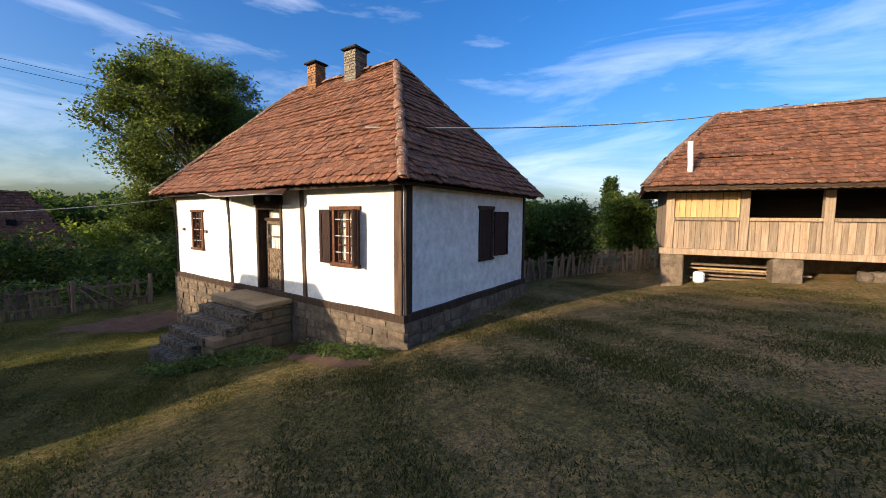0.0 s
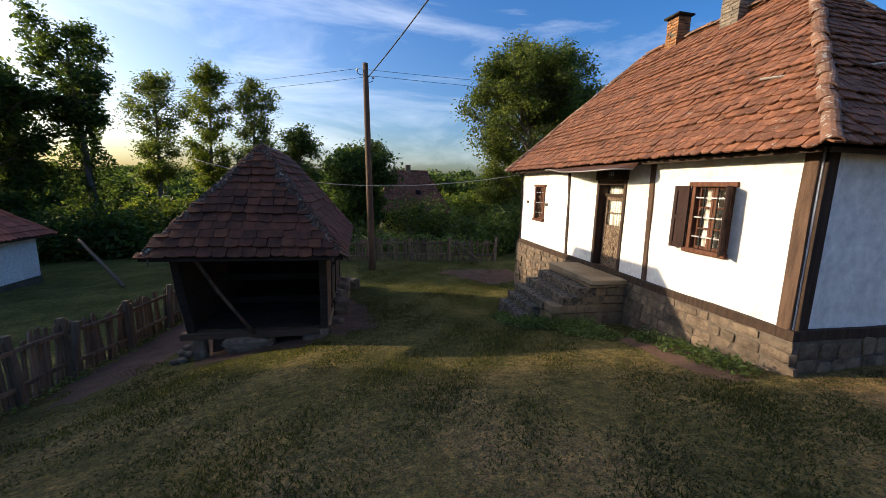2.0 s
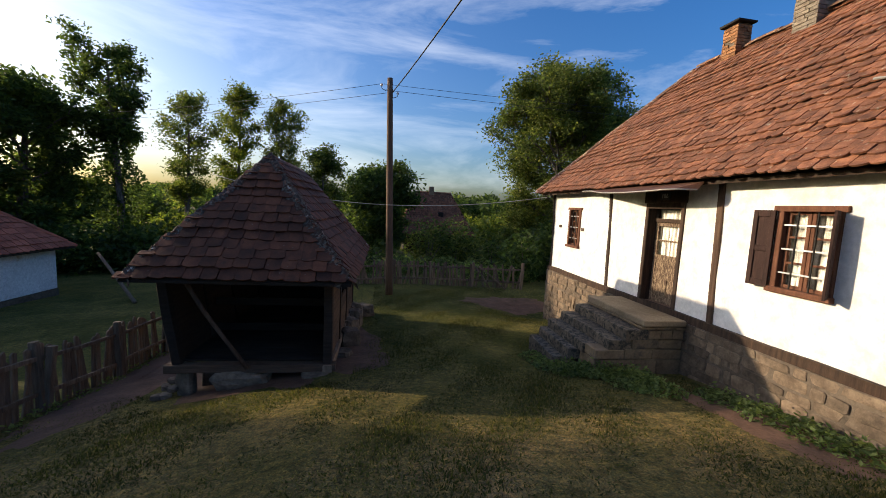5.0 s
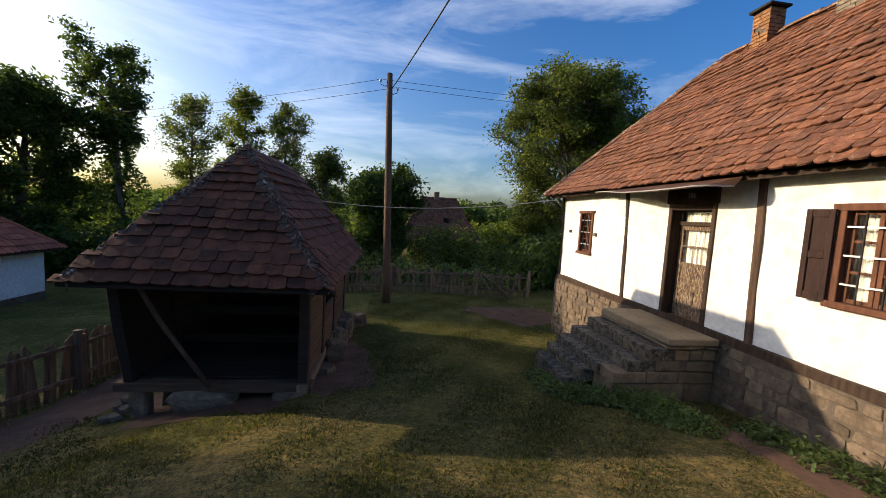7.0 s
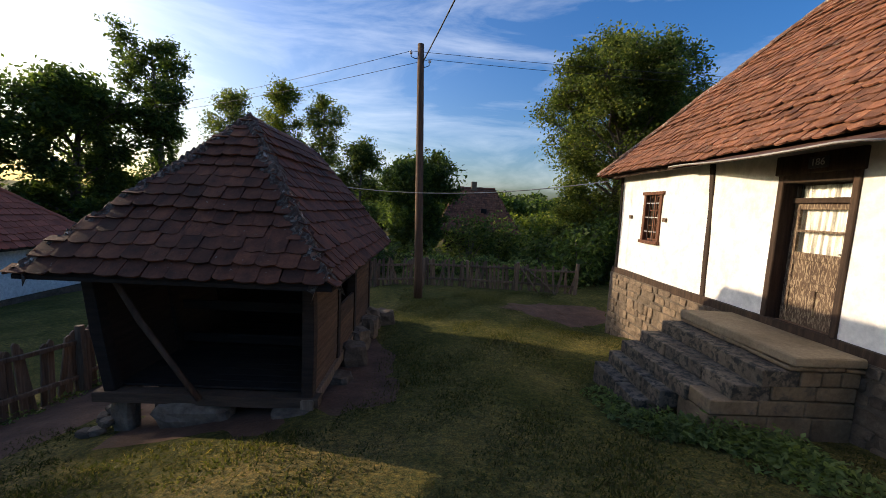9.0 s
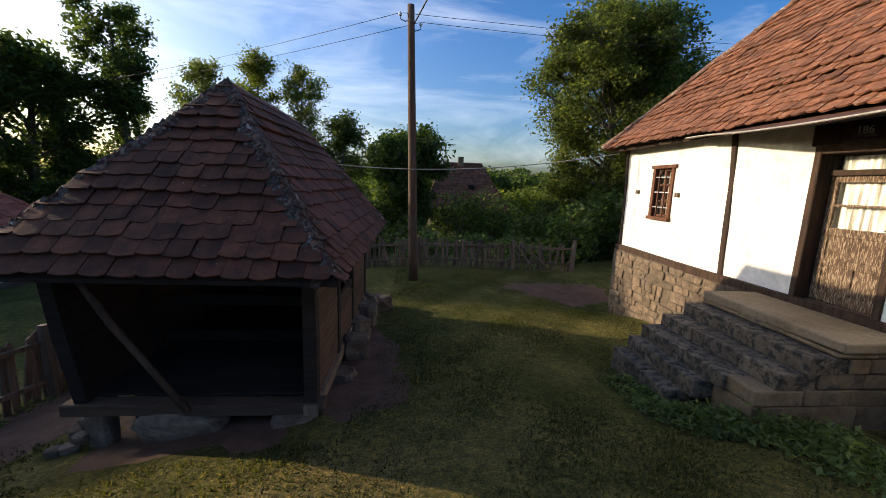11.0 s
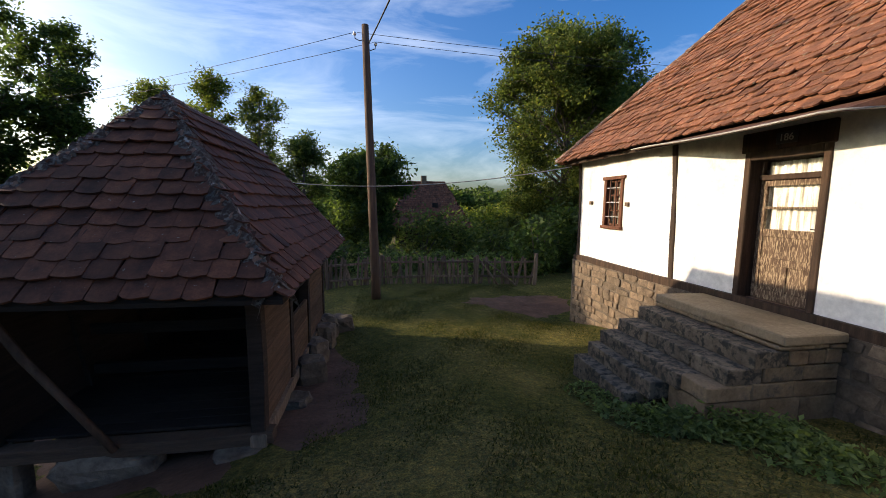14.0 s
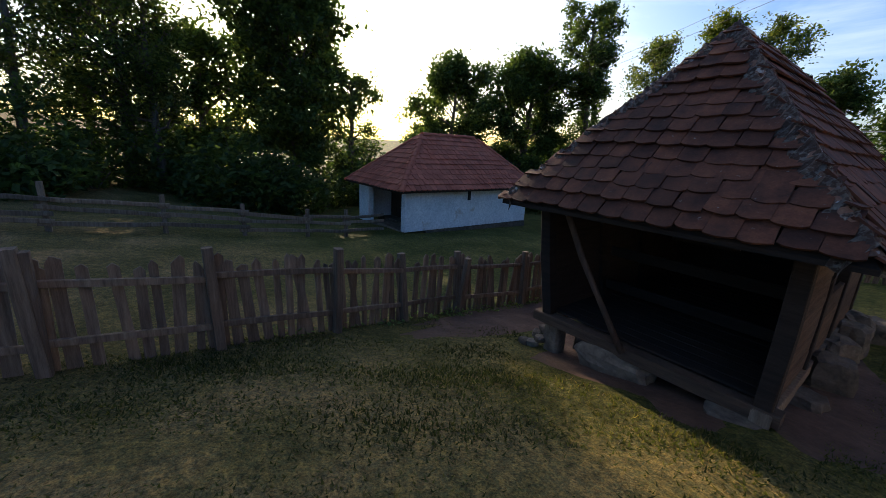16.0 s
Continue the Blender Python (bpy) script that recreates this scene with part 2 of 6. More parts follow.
LEAF_B = leafy("dark_leaves", (0.036, 0.062, 0.022), (0.085, 0.13, 0.042), (0.145, 0.19, 0.06))
LEAF_C = leafy("bright_leaves", (0.06, 0.09, 0.02), (0.13, 0.17, 0.035), (0.24, 0.24, 0.05))
LEAF_D = leafy("weed_leaves", (0.06, 0.095, 0.03), (0.19, 0.25, 0.1))
GRASS_BLADE = leafy("grass_blades", (0.034, 0.045, 0.013), (0.078, 0.085, 0.027), (0.19, 0.15, 0.07))
SOIL = surface("reddish_trodden_soil", [(0.3, (0.085, 0.045, 0.027)), (0.7, (0.165, 0.09, 0.054))], 3, bump=0.8, fine=20, depth=0.03)


def ground_material():
    m = bpy.data.materials.new("mown_grass_ground")
    m.use_nodes = True
    nt = m.node_tree
    bsdf = nt.nodes["Principled BSDF"]
    v = nt.nodes.new("ShaderNodeTexCoord").outputs["Object"]
    a, b, c = tex(nt, v, 0.55, 8, 0.7), tex(nt, v, 9, 6, 0.75), tex(nt, v, 60, 4, 0.7)
    col = ramp(nt, a.outputs["Fac"], [(0.32, (0.068, 0.066, 0.024)), (0.48, (0.125, 0.105, 0.048)), (0.66, (0.225, 0.16, 0.09))])
    d = tex(nt, v, 24, 5, 0.7)
    tuft = ramp(nt, d.outputs["Fac"], [(0.42, (0, 0, 0)), (0.56, (1, 1, 1))])
    col = mix(nt, tuft, col, mix(nt, 1.0, col, (1.75, 1.4, 1.15), "MULTIPLY"))
    col = mix(nt, 0.8, col, ramp(nt, b.outputs["Fac"], [(0.32, (0.35, 0.38, 0.34)), (0.52, (1, 1, 1)), (0.72, (1.9, 1.65, 1.3))]), "MULTIPLY")
    col = mix(nt, 0.8, col, ramp(nt, c.outputs["Fac"], [(0.32, (0.3, 0.3, 0.3)), (0.68, (1.7, 1.7, 1.55))]), "MULTIPLY")
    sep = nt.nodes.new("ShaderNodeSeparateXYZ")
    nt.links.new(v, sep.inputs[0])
    # the lawn turns darker and greener with y, from -2.5 to 4
    yard_tint = nt.nodes.new("ShaderNodeMapRange")
    yard_tint.inputs["From Min"].default_value, yard_tint.inputs["From Max"].default_value = -2.5, 4.0
    nt.links.new(sep.outputs["Y"], yard_tint.inputs["Value"])
    col = mix(nt, yard_tint.outputs["Result"], col, mix(nt, 1.0, col, (0.5, 0.68, 0.42), "MULTIPLY"))
    nt.links.new(col, bsdf.inputs["Base Color"])
    bsdf.inputs["Roughness"].default_value, bsdf.inputs["Specular IOR Level"].default_value = 0.95, 0.1
    bp = nt.nodes.new("ShaderNodeBump")
    bp.inputs["Strength"].default_value, bp.inputs["Distance"].default_value = 0.9, 0.04
    nt.links.new(mix(nt, 0.5, b.outputs["Fac"], c.outputs["Fac"]), bp.inputs["Height"])
    nt.links.new(bp.outputs["Normal"], bsdf.inputs["Normal"])
    return m


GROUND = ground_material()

# ---- tools ----
rng = random.Random(7)
nrg = np.random.default_rng(7)


def part(name, bm, material, parent, label="", smooth=False):
    me = bpy.data.meshes.new(name)
    bm.to_mesh(me)
    bm.free()
    me.materials.append(material)
    if smooth:
        me.polygons.foreach_set("use_smooth", [True] * len(me.polygons))
    ob = new(name, me)
    ob.parent = parent
    return tagged(ob, label)


def sheet(name, verts, faces, material, parent=None, label="", smooth=False):
    """One mesh object from arrays of vertices and faces."""
    me = bpy.data.meshes.new(name)
    me.from_pydata([tuple(v) for v in np.asarray(verts).tolist()], [], np.asarray(faces).tolist() if isinstance(faces, np.ndarray) else faces)
    me.materials.append(material)
    if smooth:
        me.polygons.foreach_set("use_smooth", [True] * len(me.polygons))
    ob = new(name, me)
    ob.parent = parent
    return tagged(ob, label)


def thing(name, label, category, at=(0, 0, 0), group="", kind=""):
    return tagged(new(name), label, category, group, kind) if at == (0, 0, 0) else placed(tagged(new(name), label, category, group, kind), at)


def placed(ob, at):
    ob.location = at
    return ob


def box(bm, x0, x1, y0, y1, z0, z1, bevel=0.0, jit=0.0, m=None):
    vs = [bm.verts.new((x + rng.uniform(-jit, jit), y + rng.uniform(-jit, jit), z + rng.uniform(-jit, jit)))
          for x in (x0, x1) for y in (y0, y1) for z in (z0, z1)]
    fs = [bm.faces.new([vs[i] for i in f]) for f in ((0, 1, 3, 2), (4, 6, 7, 5), (0, 4, 5, 1), (2, 3, 7, 6), (0, 2, 6, 4), (1, 5, 7, 3))]
    if m is not None:
        for v in vs:
            v.co = m @ v.co
    if bevel:
        bmesh.ops.bevel(bm, geom=list({e for f in fs for e in f.edges}), offset=bevel, segments=1, affect="EDGES")
    return bm


def boxed(name, dims, material, parent, bevel=0.008, jit=0.0, label="", m=None):
    return part(name, box(bmesh.new(), *dims, bevel, jit, m), material, parent, label)


def beam(name, a, b, w, h, material, parent, bevel=0.008, label="", wob=0.0, roll=0.0):
    """A squared timber from a to b, w wide and h high, cut in a few lengths so that it can bow a little."""
    a, b = Vector(a), Vector(b)
    d = b - a
    q = d.to_track_quat("X", "Z").to_matrix().to_4x4()
    if abs(d.z) > 0.8 * d.length:
        ex = d.normalized()
        ey = (Vector((1, 0, 0)) - ex * ex.x).normalized()
        q = Matrix((ex, ey, ex.cross(ey))).transposed().to_4x4()
    bm = bmesh.new()
    n = max(1, int(d.length / 0.6)) if wob else 1
    rings = []
    for i in range(n + 1):
        o = Vector((d.length * i / n, rng.uniform(-wob, wob), rng.uniform(-wob, wob)))
        rings.append([bm.verts.new(a + q @ (o + Vector((0, sy * w / 2, sz * h / 2)))) for sy, sz in ((-1, -1), (1, -1), (1, 1), (-1, 1))])
    for r, s in zip(rings, rings[1:]):
        for k in range(4):
            bm.faces.new((r[k], r[(k + 1) % 4], s[(k + 1) % 4], s[k]))
    bm.faces.new(rings[0][::-1])
    bm.faces.new(rings[-1])
    if bevel:
        long_edges = [e for e in bm.edges if abs((e.verts[0].co - e.verts[1].co).normalized().dot(d.normalized())) > 0.7]
        bmesh.ops.bevel(bm, geom=long_edges, offset=bevel, segments=1, affect="EDGES")
    bmesh.ops.recalc_face_normals(bm, faces=bm.faces)
    return part(name, bm, material, parent, label)


def tube_arrays(points, radii, sides=6):
    pts = np.asarray(points, float)
    n = len(pts)
    t = np.gradient(pts, axis=0)
    t /= np.linalg.norm(t, axis=1)[:, None] + 1e-9
    ref = np.where(np.abs(t[:, 2:3]) > 0.9, np.array([[1.0, 0, 0]]), np.array([[0, 0, 1.0]]))
    u = np.cross(t, ref)
    u /= np.linalg.norm(u, axis=1)[:, None] + 1e-9
    w = np.cross(t, u)
    ang = np.linspace(0, 2 * np.pi, sides, endpoint=False)
    ring = pts[:, None] + np.asarray(radii, float)[:, None, None] * (np.cos(ang)[None, :, None] * u[:, None] + np.sin(ang)[None, :, None] * w[:, None])
    idx = np.arange(n * sides).reshape(n, sides)
    a, b = idx[:-1], idx[1:]
    f = np.stack([a, np.roll(a, -1, 1), np.roll(b, -1, 1), b], -1).reshape(-1, 4)
    return ring.reshape(-1, 3), f


def tube(name, points, radii, material, parent=None, label="", sides=8):
    v, f = tube_arrays(points, radii, sides)
    n = len(points)
    faces = f.tolist() + [list(range(sides))[::-1], [sides * (n - 1) + k for k in range(sides)]]
    return sheet(name, v, faces, material, parent, label, True)


def join_arrays(chunks):
    vs, fs, k = [], [], 0
    for v, f in chunks:
        vs.append(v)
        fs.append(f + k)
        k += len(v)
    return np.concatenate(vs), np.concatenate(fs)


def leaves(centres, size, spread_up=0.35, r=None):
    """Folded four-cornered leaves at the given places."""
    r = r or nrg
    n = len(centres)
    nor = r.normal(size=(n, 3))
    nor[:, 2] = np.abs(nor[:, 2]) + spread_up
    nor /= np.linalg.norm(nor, axis=1)[:, None]
    a = np.cross(nor, r.normal(size=(n, 3)))
    a /= np.linalg.norm(a, axis=1)[:, None] + 1e-9
    b = np.cross(nor, a)
    s = size * r.uniform(0.6, 1.35, (n, 1))
    tip, tail = centres + a * s, centres - a * s
    s2 = s * r.uniform(0.38, 0.6, (n, 1))
    l, q = centres + b * s2 + nor * s * 0.12, centres - b * s2 + nor * s * 0.12
    v = np.stack([tail, q, tip, l], 1).reshape(-1, 3)
    return v, np.arange(4 * n).reshape(n, 4)


def smooth_step(e0, e1, x):
    t = np.clip((x - e0) / (e1 - e0), 0, 1)
    return t * t * (3 - 2 * t)


def height(x, y):
    """The lie of the land: it falls away past the house and down to the lower yard."""
    x, y = np.asarray(x, float), np.asarray(y, float)
    back = np.minimum(y, 0) * (1 - 0.5 * smooth_step(0, 7, x)) * (1 - 0.6 * smooth_step(8, 30, -y))
    z = 0.08 - 0.13 * back - 0.14 * np.clip(y, 0, 5) - 0.035 * np.clip(y - 5, 0, 40)
    z = z + 0.17 * (np.clip(x, -10.5, -6) + 6) + 0.045 * (np.clip(x, -22, -10.5) + 10.5) + 0.03 * np.clip(x, 0, 12)
    z = z - 0.36 * np.exp(-(((x + 0.4) / 1.6) ** 2 + ((y - 9.3) / 1.6) ** 2))
    z = z - 0.10 * np.exp(-(((x + 7.2) / 2.2) ** 4 + ((y - 5.4) / 2.8) ** 4))
    z = z - 0.15 * np.exp(-(((x - 8.0) / 1.6) ** 2 + ((y + 2.6) / 1.6) ** 2))
    far = np.maximum(np.hypot(x + 2, y - 20) - 60, 0)
    z = z - 0.012 * np.clip(far, 0, 200) + 0.03 * np.clip(far - 120, 0, 500)
    return z + 0.018 * np.sin(1.7 * x + 0.6 * y) * np.cos(1.3 * y - 0.4 * x)


def hz(x, y):
    return float(height(x, y))

# ---- the ground, one sheet to the horizon ----


def ground():
    near_x, near_y = np.arange(-26, 14.01, 0.35), np.arange(-12, 24.01, 0.35)
    out = np.array([1, 3, 6, 10, 16, 25, 40, 65, 100, 160, 260, 420, 700, 1200, 2200])
    xs = np.concatenate([near_x[0] - out[::-1], near_x, near_x[-1] + out])
    ys = np.concatenate([near_y[0] - out[::-1], near_y, near_y[-1] + out])
    gx, gy = np.meshgrid(xs, ys)
    v = np.stack([gx, gy, height(gx, gy)], -1).reshape(-1, 3)
    idx = np.arange(len(v)).reshape(len(ys), len(xs))
    f = np.stack([idx[:-1, :-1], idx[:-1, 1:], idx[1:, 1:], idx[1:, :-1]], -1).reshape(-1, 4)
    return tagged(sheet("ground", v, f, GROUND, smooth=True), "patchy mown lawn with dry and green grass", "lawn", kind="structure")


ground()


def soil_patch(name, cx, cy, rx, ry, label, seed):
    """A flat, ragged patch of bare soil that lies on the lawn."""
    r = random.Random(seed)
    n, rings = 36, 7
    v, f = [], []
    edge = [1 + 0.11 * math.sin(3 * k * math.tau / n + seed) + 0.06 * math.sin(8 * k * math.tau / n) + r.uniform(-0.035, 0.035) for k in range(n)]
    for j in range(rings + 1):
        s = j / rings
        for k in range(n):
            a = k * math.tau / n
            x, y = cx + rx * s * edge[k] * math.cos(a), cy + ry * s * edge[k] * math.sin(a)
            lift = 0.03 * (1 - s ** 2) - 0.02 * s ** 2 + r.uniform(0, 0.016)
            v.append((x, y, hz(x, y) + lift))
    for j in range(rings):
        for k in range(n):
            k2 = (k + 1) % n
            f.append((j * n + k, (j + 1) * n + k, (j + 1) * n + k2, j * n + k2))
    return tagged(sheet(name, v, f, SOIL, smooth=True), label, "soil", kind="structure")


soil_patch("bare_soil", -6.95, 5.5, 2.0, 2.9, "bare reddish soil around the shed", 3)
soil_patch("bare_soil", -9.75, 5.2, 0.75, 3.3, "trodden earth between the shed and the fence", 4)
soil_patch("bare_soil", -0.9, 10.3, 1.8, 0.9, "bare brown soil at the house corner", 5)
soil_patch("bare_soil", -0.7, 1.0, 0.5, 1.3, "bare soil strip at the foot of the wall", 8)


def grass_tufts():
    """Short blades over the part of the lawn that the walk looks down on."""
    chunks = []
    for (x0, x1, y0, y1, n) in ((-10.4, 2.5, -8.5, 4.0, 330000), (-5.6, -0.3, 4.0, 12.5, 60000), (-1, 7.5, -7, -0.3, 70000)):
        x, y = nrg.uniform(x0, x1, n), nrg.uniform(y0, y1, n)
        keep = ~((x > -0.25) & (y > -0.25) & (y < 9.2) & (x < 5.4))
        keep &= ~((x > -8.7) & (x < -5.7) & (y > 3.1) & (y < 8.0))
        dens = np.sin(1.9 * x + 1.1) * np.sin(1.4 * y + 0.5 * x) + 0.5 * np.sin(5.1 * x - 3.7 * y)
        keep &= nrg.uniform(-1.3, 1.2, n) < dens
        x, y = x[keep], y[keep]
        n2 = len(x)
        a = nrg.uniform(0, np.pi * 2, n2)
        h = nrg.uniform(0.012, 0.04, n2) * (1 + 0.4 * dens[keep])
        w = nrg.uniform(0.005, 0.012, n2)
        lean = nrg.normal(0, 0.022, (n2, 2))
        z = height(x, y) - 0.004
        p = np.stack([x, y, z], 1)
        d = np.stack([np.cos(a) * w, np.sin(a) * w, 0 * a], 1)
        tip = p + np.stack([lean[:, 0], lean[:, 1], h], 1)
        chunks.append((np.stack([p - d, p + d, tip], 1).reshape(-1, 3), np.arange(3 * n2).reshape(n2, 3)))
    v, f = join_arrays(chunks)
    return tagged(sheet("grass", v, f, GRASS_BLADE), "short dry and green lawn grass", "grass", kind="stuff")


grass_tufts()

# ---- clay tile roofs ----


def tile_mesh(name, w, length, material, seed, thick=0.02, dip=0.21):
    r = random.Random(seed)
    k = lambda s: r.uniform(-s, s)
    arc = [(-w / 2, dip * w + k(0.008)), (-w / 3.2, 0.33 * dip * w + k(0.006)), (0, k(0.006)), (w / 3.2, 0.33 * dip * w + k(0.006)), (w / 2, dip * w + k(0.008))]
    out = arc + [(w / 2, length), (-w / 2, length)]
    lift = lambda y: 0.046 * (1 - y / length) + 0.006
    v = [(x, y, lift(y) + 0.004 * (1 - (2 * x / w) ** 2)) for x, y in out] + [(x, y, lift(y) - thick) for x, y in out]
    n = len(out)
    f = [list(range(n))] + [[i, i + n, (i + 1) % n + n, (i + 1) % n] for i in range(n) if i != 5]
    me = bpy.data.meshes.new(name)
    me.from_pydata(v, [], f)
    me.materials.append(material)
    return me


def tile_places(eave_a, eave_b, top_b, top_a, w, gauge, r, loose=1.0, length=None):
    """Poses of tiles in courses on a roof face, from its eave up to its ridge."""
    a, b, c, d = (Vector(p) for p in (eave_a, eave_b, top_b, top_a))
    u = (b - a).normalized()
    n = u.cross((d - a)).normalized()
    if n.z < 0:
        n = -n
    v = n.cross(u).normalized()
    if v.z < 0:
        v = -v
    if u.cross(v).dot(n) < 0:
        u, a, b, c, d = -u, b, a, d, c
    rise = (d - a).dot(v)
    length = length or gauge * 1.95
    da, cb = (d - a).dot(u), (c - a).dot(u)
    width = (b - a).dot(u)
    places = []
    courses = int(rise / gauge)
    for j in range(courses + 1):
        y = j * gauge - 0.04
        s = max(0.0, min(1.0, y / rise))
        lo, hi = da * s, width + (cb - width) * s
        x = lo + w * (0.62 if j % 2 else 0.30)
        sag = 0.012 * math.sin(j * 1.3)
        while x < hi - w * 0.3:
            o = a + u * (x + r.uniform(-0.006, 0.006) * loose) + v * (y + r.uniform(-0.016, 0.016) * loose)
            o += n * (r.uniform(0, 0.010) * loose + 0.015 * math.sin(x * 1.1 + j * 0.4) + sag)
            m = Matrix((u, v, n)).transposed().to_4x4()
            m.translation = o
            # tiles at the hips and under the ridge are cut to fit
            room = rise - y
            if da > 0.05:
                room = min(room, (x - 0.05 * w) * rise / da - y)
            if width - cb > 0.05:
                room = min(room, (width - x - 0.05 * w) * rise / (width - cb) - y)
            cut = max(0.22, min(1.0, room / length))
            places.append(m @ Matrix.Diagonal((1, cut, 1, 1)) @ Matrix.Rotation(r.gauss(0, 0.025) * loose, 4, "Z") @ Matrix.Rotation(r.gauss(0, 0.02) * loose, 4, "Y"))
            x += w * r.uniform(1.0, 1.04)
    return places


def lay_tiles(places, meshes, parent, count, first=None, many_material=None, label=""):
    """The tiles that lie in the stretch of the plan named by first() become parts; the others are joined."""
    r = random.Random(11)
    chosen = [m for m in places if first(m.translation)] if first else []
    chosen = chosen[:count]
    taken = {id(m) for m in chosen}
    for m in chosen:
        ob = new("tile", r.choice(meshes))
        ob.parent = parent
        ob.matrix_basis = m
    rest = [m for m in places if id(m) not in taken]
    if rest:
        base = [(np.array([v.co for v in me.vertices]), [list(p.vertices) for p in me.polygons]) for me in meshes]
        vs, fs, k = [], [], 0
        for m in rest:
            v, f = r.choice(base)
            mm = np.array(m)
            vs.append(v @ mm[:3, :3].T + mm[:3, 3])
            fs += [[i + k for i in p] for p in f]
            k += len(v)
        ob = sheet("tiles", np.concatenate(vs), fs, many_material, parent, label)
        ob["kind"] = "stuff"


def ridge_row(a, b, material, parent, radius=0.10, step=0.32, seed=1):
    """Half-round cap tiles, each lapping the next, from the low end a up to b."""
    r = random.Random(seed)
    a, b = Vector(a), Vector(b)
    d = b - a
    n = max(1, int(d.length / step))
    rot = d.to_track_quat("Y", "Z").to_matrix().to_4x4()
    segs = 7
    v, f = [], []
    for layer, rr in ((0, 1.0), (1, 0.84)):
        for y, s in ((0, 1.08), (step * 1.18, 0.92)):
            for k in range(segs + 1):
                t = math.pi * k / segs
                v.append((math.cos(t) * radius * rr * s, y, math.sin(t) * radius * rr * s * 0.85 - 0.03))
    w = segs + 1
    for k in range(segs):
        f += [(k, k + w, k + w + 1, k + 1), (2 * w + k, 2 * w + k + 1, 3 * w + k + 1, 3 * w + k), (k, k + 1, 2 * w + k + 1, 2 * w + k)]
    me = bpy.data.meshes.new("ridge_tile")
    me.from_pydata(v, [], f)
    me.materials.append(material)
    for i in range(n + 1):
        ob = new("ridge_tile", me)
        ob.parent = parent
        o = a + d.normalized() * ((d.length - step * 1.45) * i / n)
        ob.matrix_basis = Matrix.Translation(o + Vector((0, 0, r.uniform(-0.01, 0.015)))) @ rot @ Matrix.Rotation(r.gauss(0, 0.05), 4, "Z")


def roof_deck(name, faces, material, parent, drop=0.03, thick=0.05):
    """Boarding under the tiles: one closed mesh a roof."""
    bm = bmesh.new()
    for f in faces:
        top = [Vector(p) - Vector((0, 0, drop)) for p in f]
        vs = [bm.verts.new(p) for p in top]
        lo = [bm.verts.new(p - Vector((0, 0, thick))) for p in top]
        bm.faces.new(vs)
        bm.faces.new(lo[::-1])
        n = len(vs)
        for i in range(n):
            bm.faces.new((vs[i], lo[i], lo[(i + 1) % n], vs[(i + 1) % n]))
    bmesh.ops.recalc_face_normals(bm, faces=bm.faces)
    return part(name, bm, material, parent)


def hip_faces(x0, x1, y0, y1, z, ridge_a, ridge_b):
    """Four faces of a hip roof whose ridge runs along y: each eave corner pair, then the top pair."""
    a, b, c, d = (x0, y0, z), (x1, y0, z), (x1, y1, z), (x0, y1, z)
    return {"front": (d, a, ridge_a, ridge_b), "near": (a, b, ridge_a, ridge_a), "back": (b, c, ridge_b, ridge_a), "far": (c, d, ridge_b, ridge_b)}


def uniq(face):
    out = []
    for p in face:
        if p not in out:
            out.append(p)
    return out

# ---- the white farmhouse ----
HL, HW = 8.95, 5.12
SILL, TOP = 0.62, 2.93
DOOR = (3.50, 4.48, 0.62, 2.60)
WIN = (1.09, 1.79, 1.45, 2.49)
WIN2 = (7.19, 7.81, 1.44, 2.45)
GWIN = (2.60, 3.20, 1.42, 2.55)
WALL = 0.32

house = thing("house", "old white plastered farmhouse with a steep clay-tiled hip roof", "house")


def wall_with_openings(name, axis, length, outer, inner, openings):
    """A thick wall along y (axis 'y') or x, with holes cut for the openings (start, end, low, high)."""
    bm = bmesh.new()
    us = sorted({0.0, length, *[o[0] for o in openings], *[o[1] for o in openings]})
    zs = sorted({SILL - 0.05, TOP, *[o[2] for o in openings], *[o[3] for o in openings]})
    for u0, u1 in zip(us, us[1:]):
        for z0, z1 in zip(zs, zs[1:]):
            cu, cz = (u0 + u1) / 2, (z0 + z1) / 2
            if any(o[0] < cu < o[1] and o[2] < cz < o[3] for o in openings):
                continue
            if axis == "y":
                box(bm, outer, inner, u0, u1, z0, z1)
            else:
                box(bm, u0, u1, outer, inner, z0, z1)
    bmesh.ops.remove_doubles(bm, verts=bm.verts, dist=1e-5)
    seen = {}
    for f in bm.faces:
        seen.setdefault(tuple(round(c, 4) for c in f.calc_center_median()), []).append(f)
    bmesh.ops.delete(bm, geom=[f for fs in seen.values() if len(fs) > 1 for f in fs], context="FACES")
    bmesh.ops.subdivide_edges(bm, edges=[e for e in bm.edges if e.calc_length() > 0.5], cuts=4, use_grid_fill=True)
    for v in bm.verts:
        n = noise.noise(v.co * 1.3)
        if axis == "y" and abs(v.co.x - outer) < 1e-4:
            v.co.x += 0.014 * n
        elif axis == "x" and abs(v.co.y - outer) < 1e-4:
            v.co.y += 0.014 * n
    bmesh.ops.recalc_face_normals(bm, faces=bm.faces)
    return part(name, bm, PLASTER, house, "white lime plaster wall")


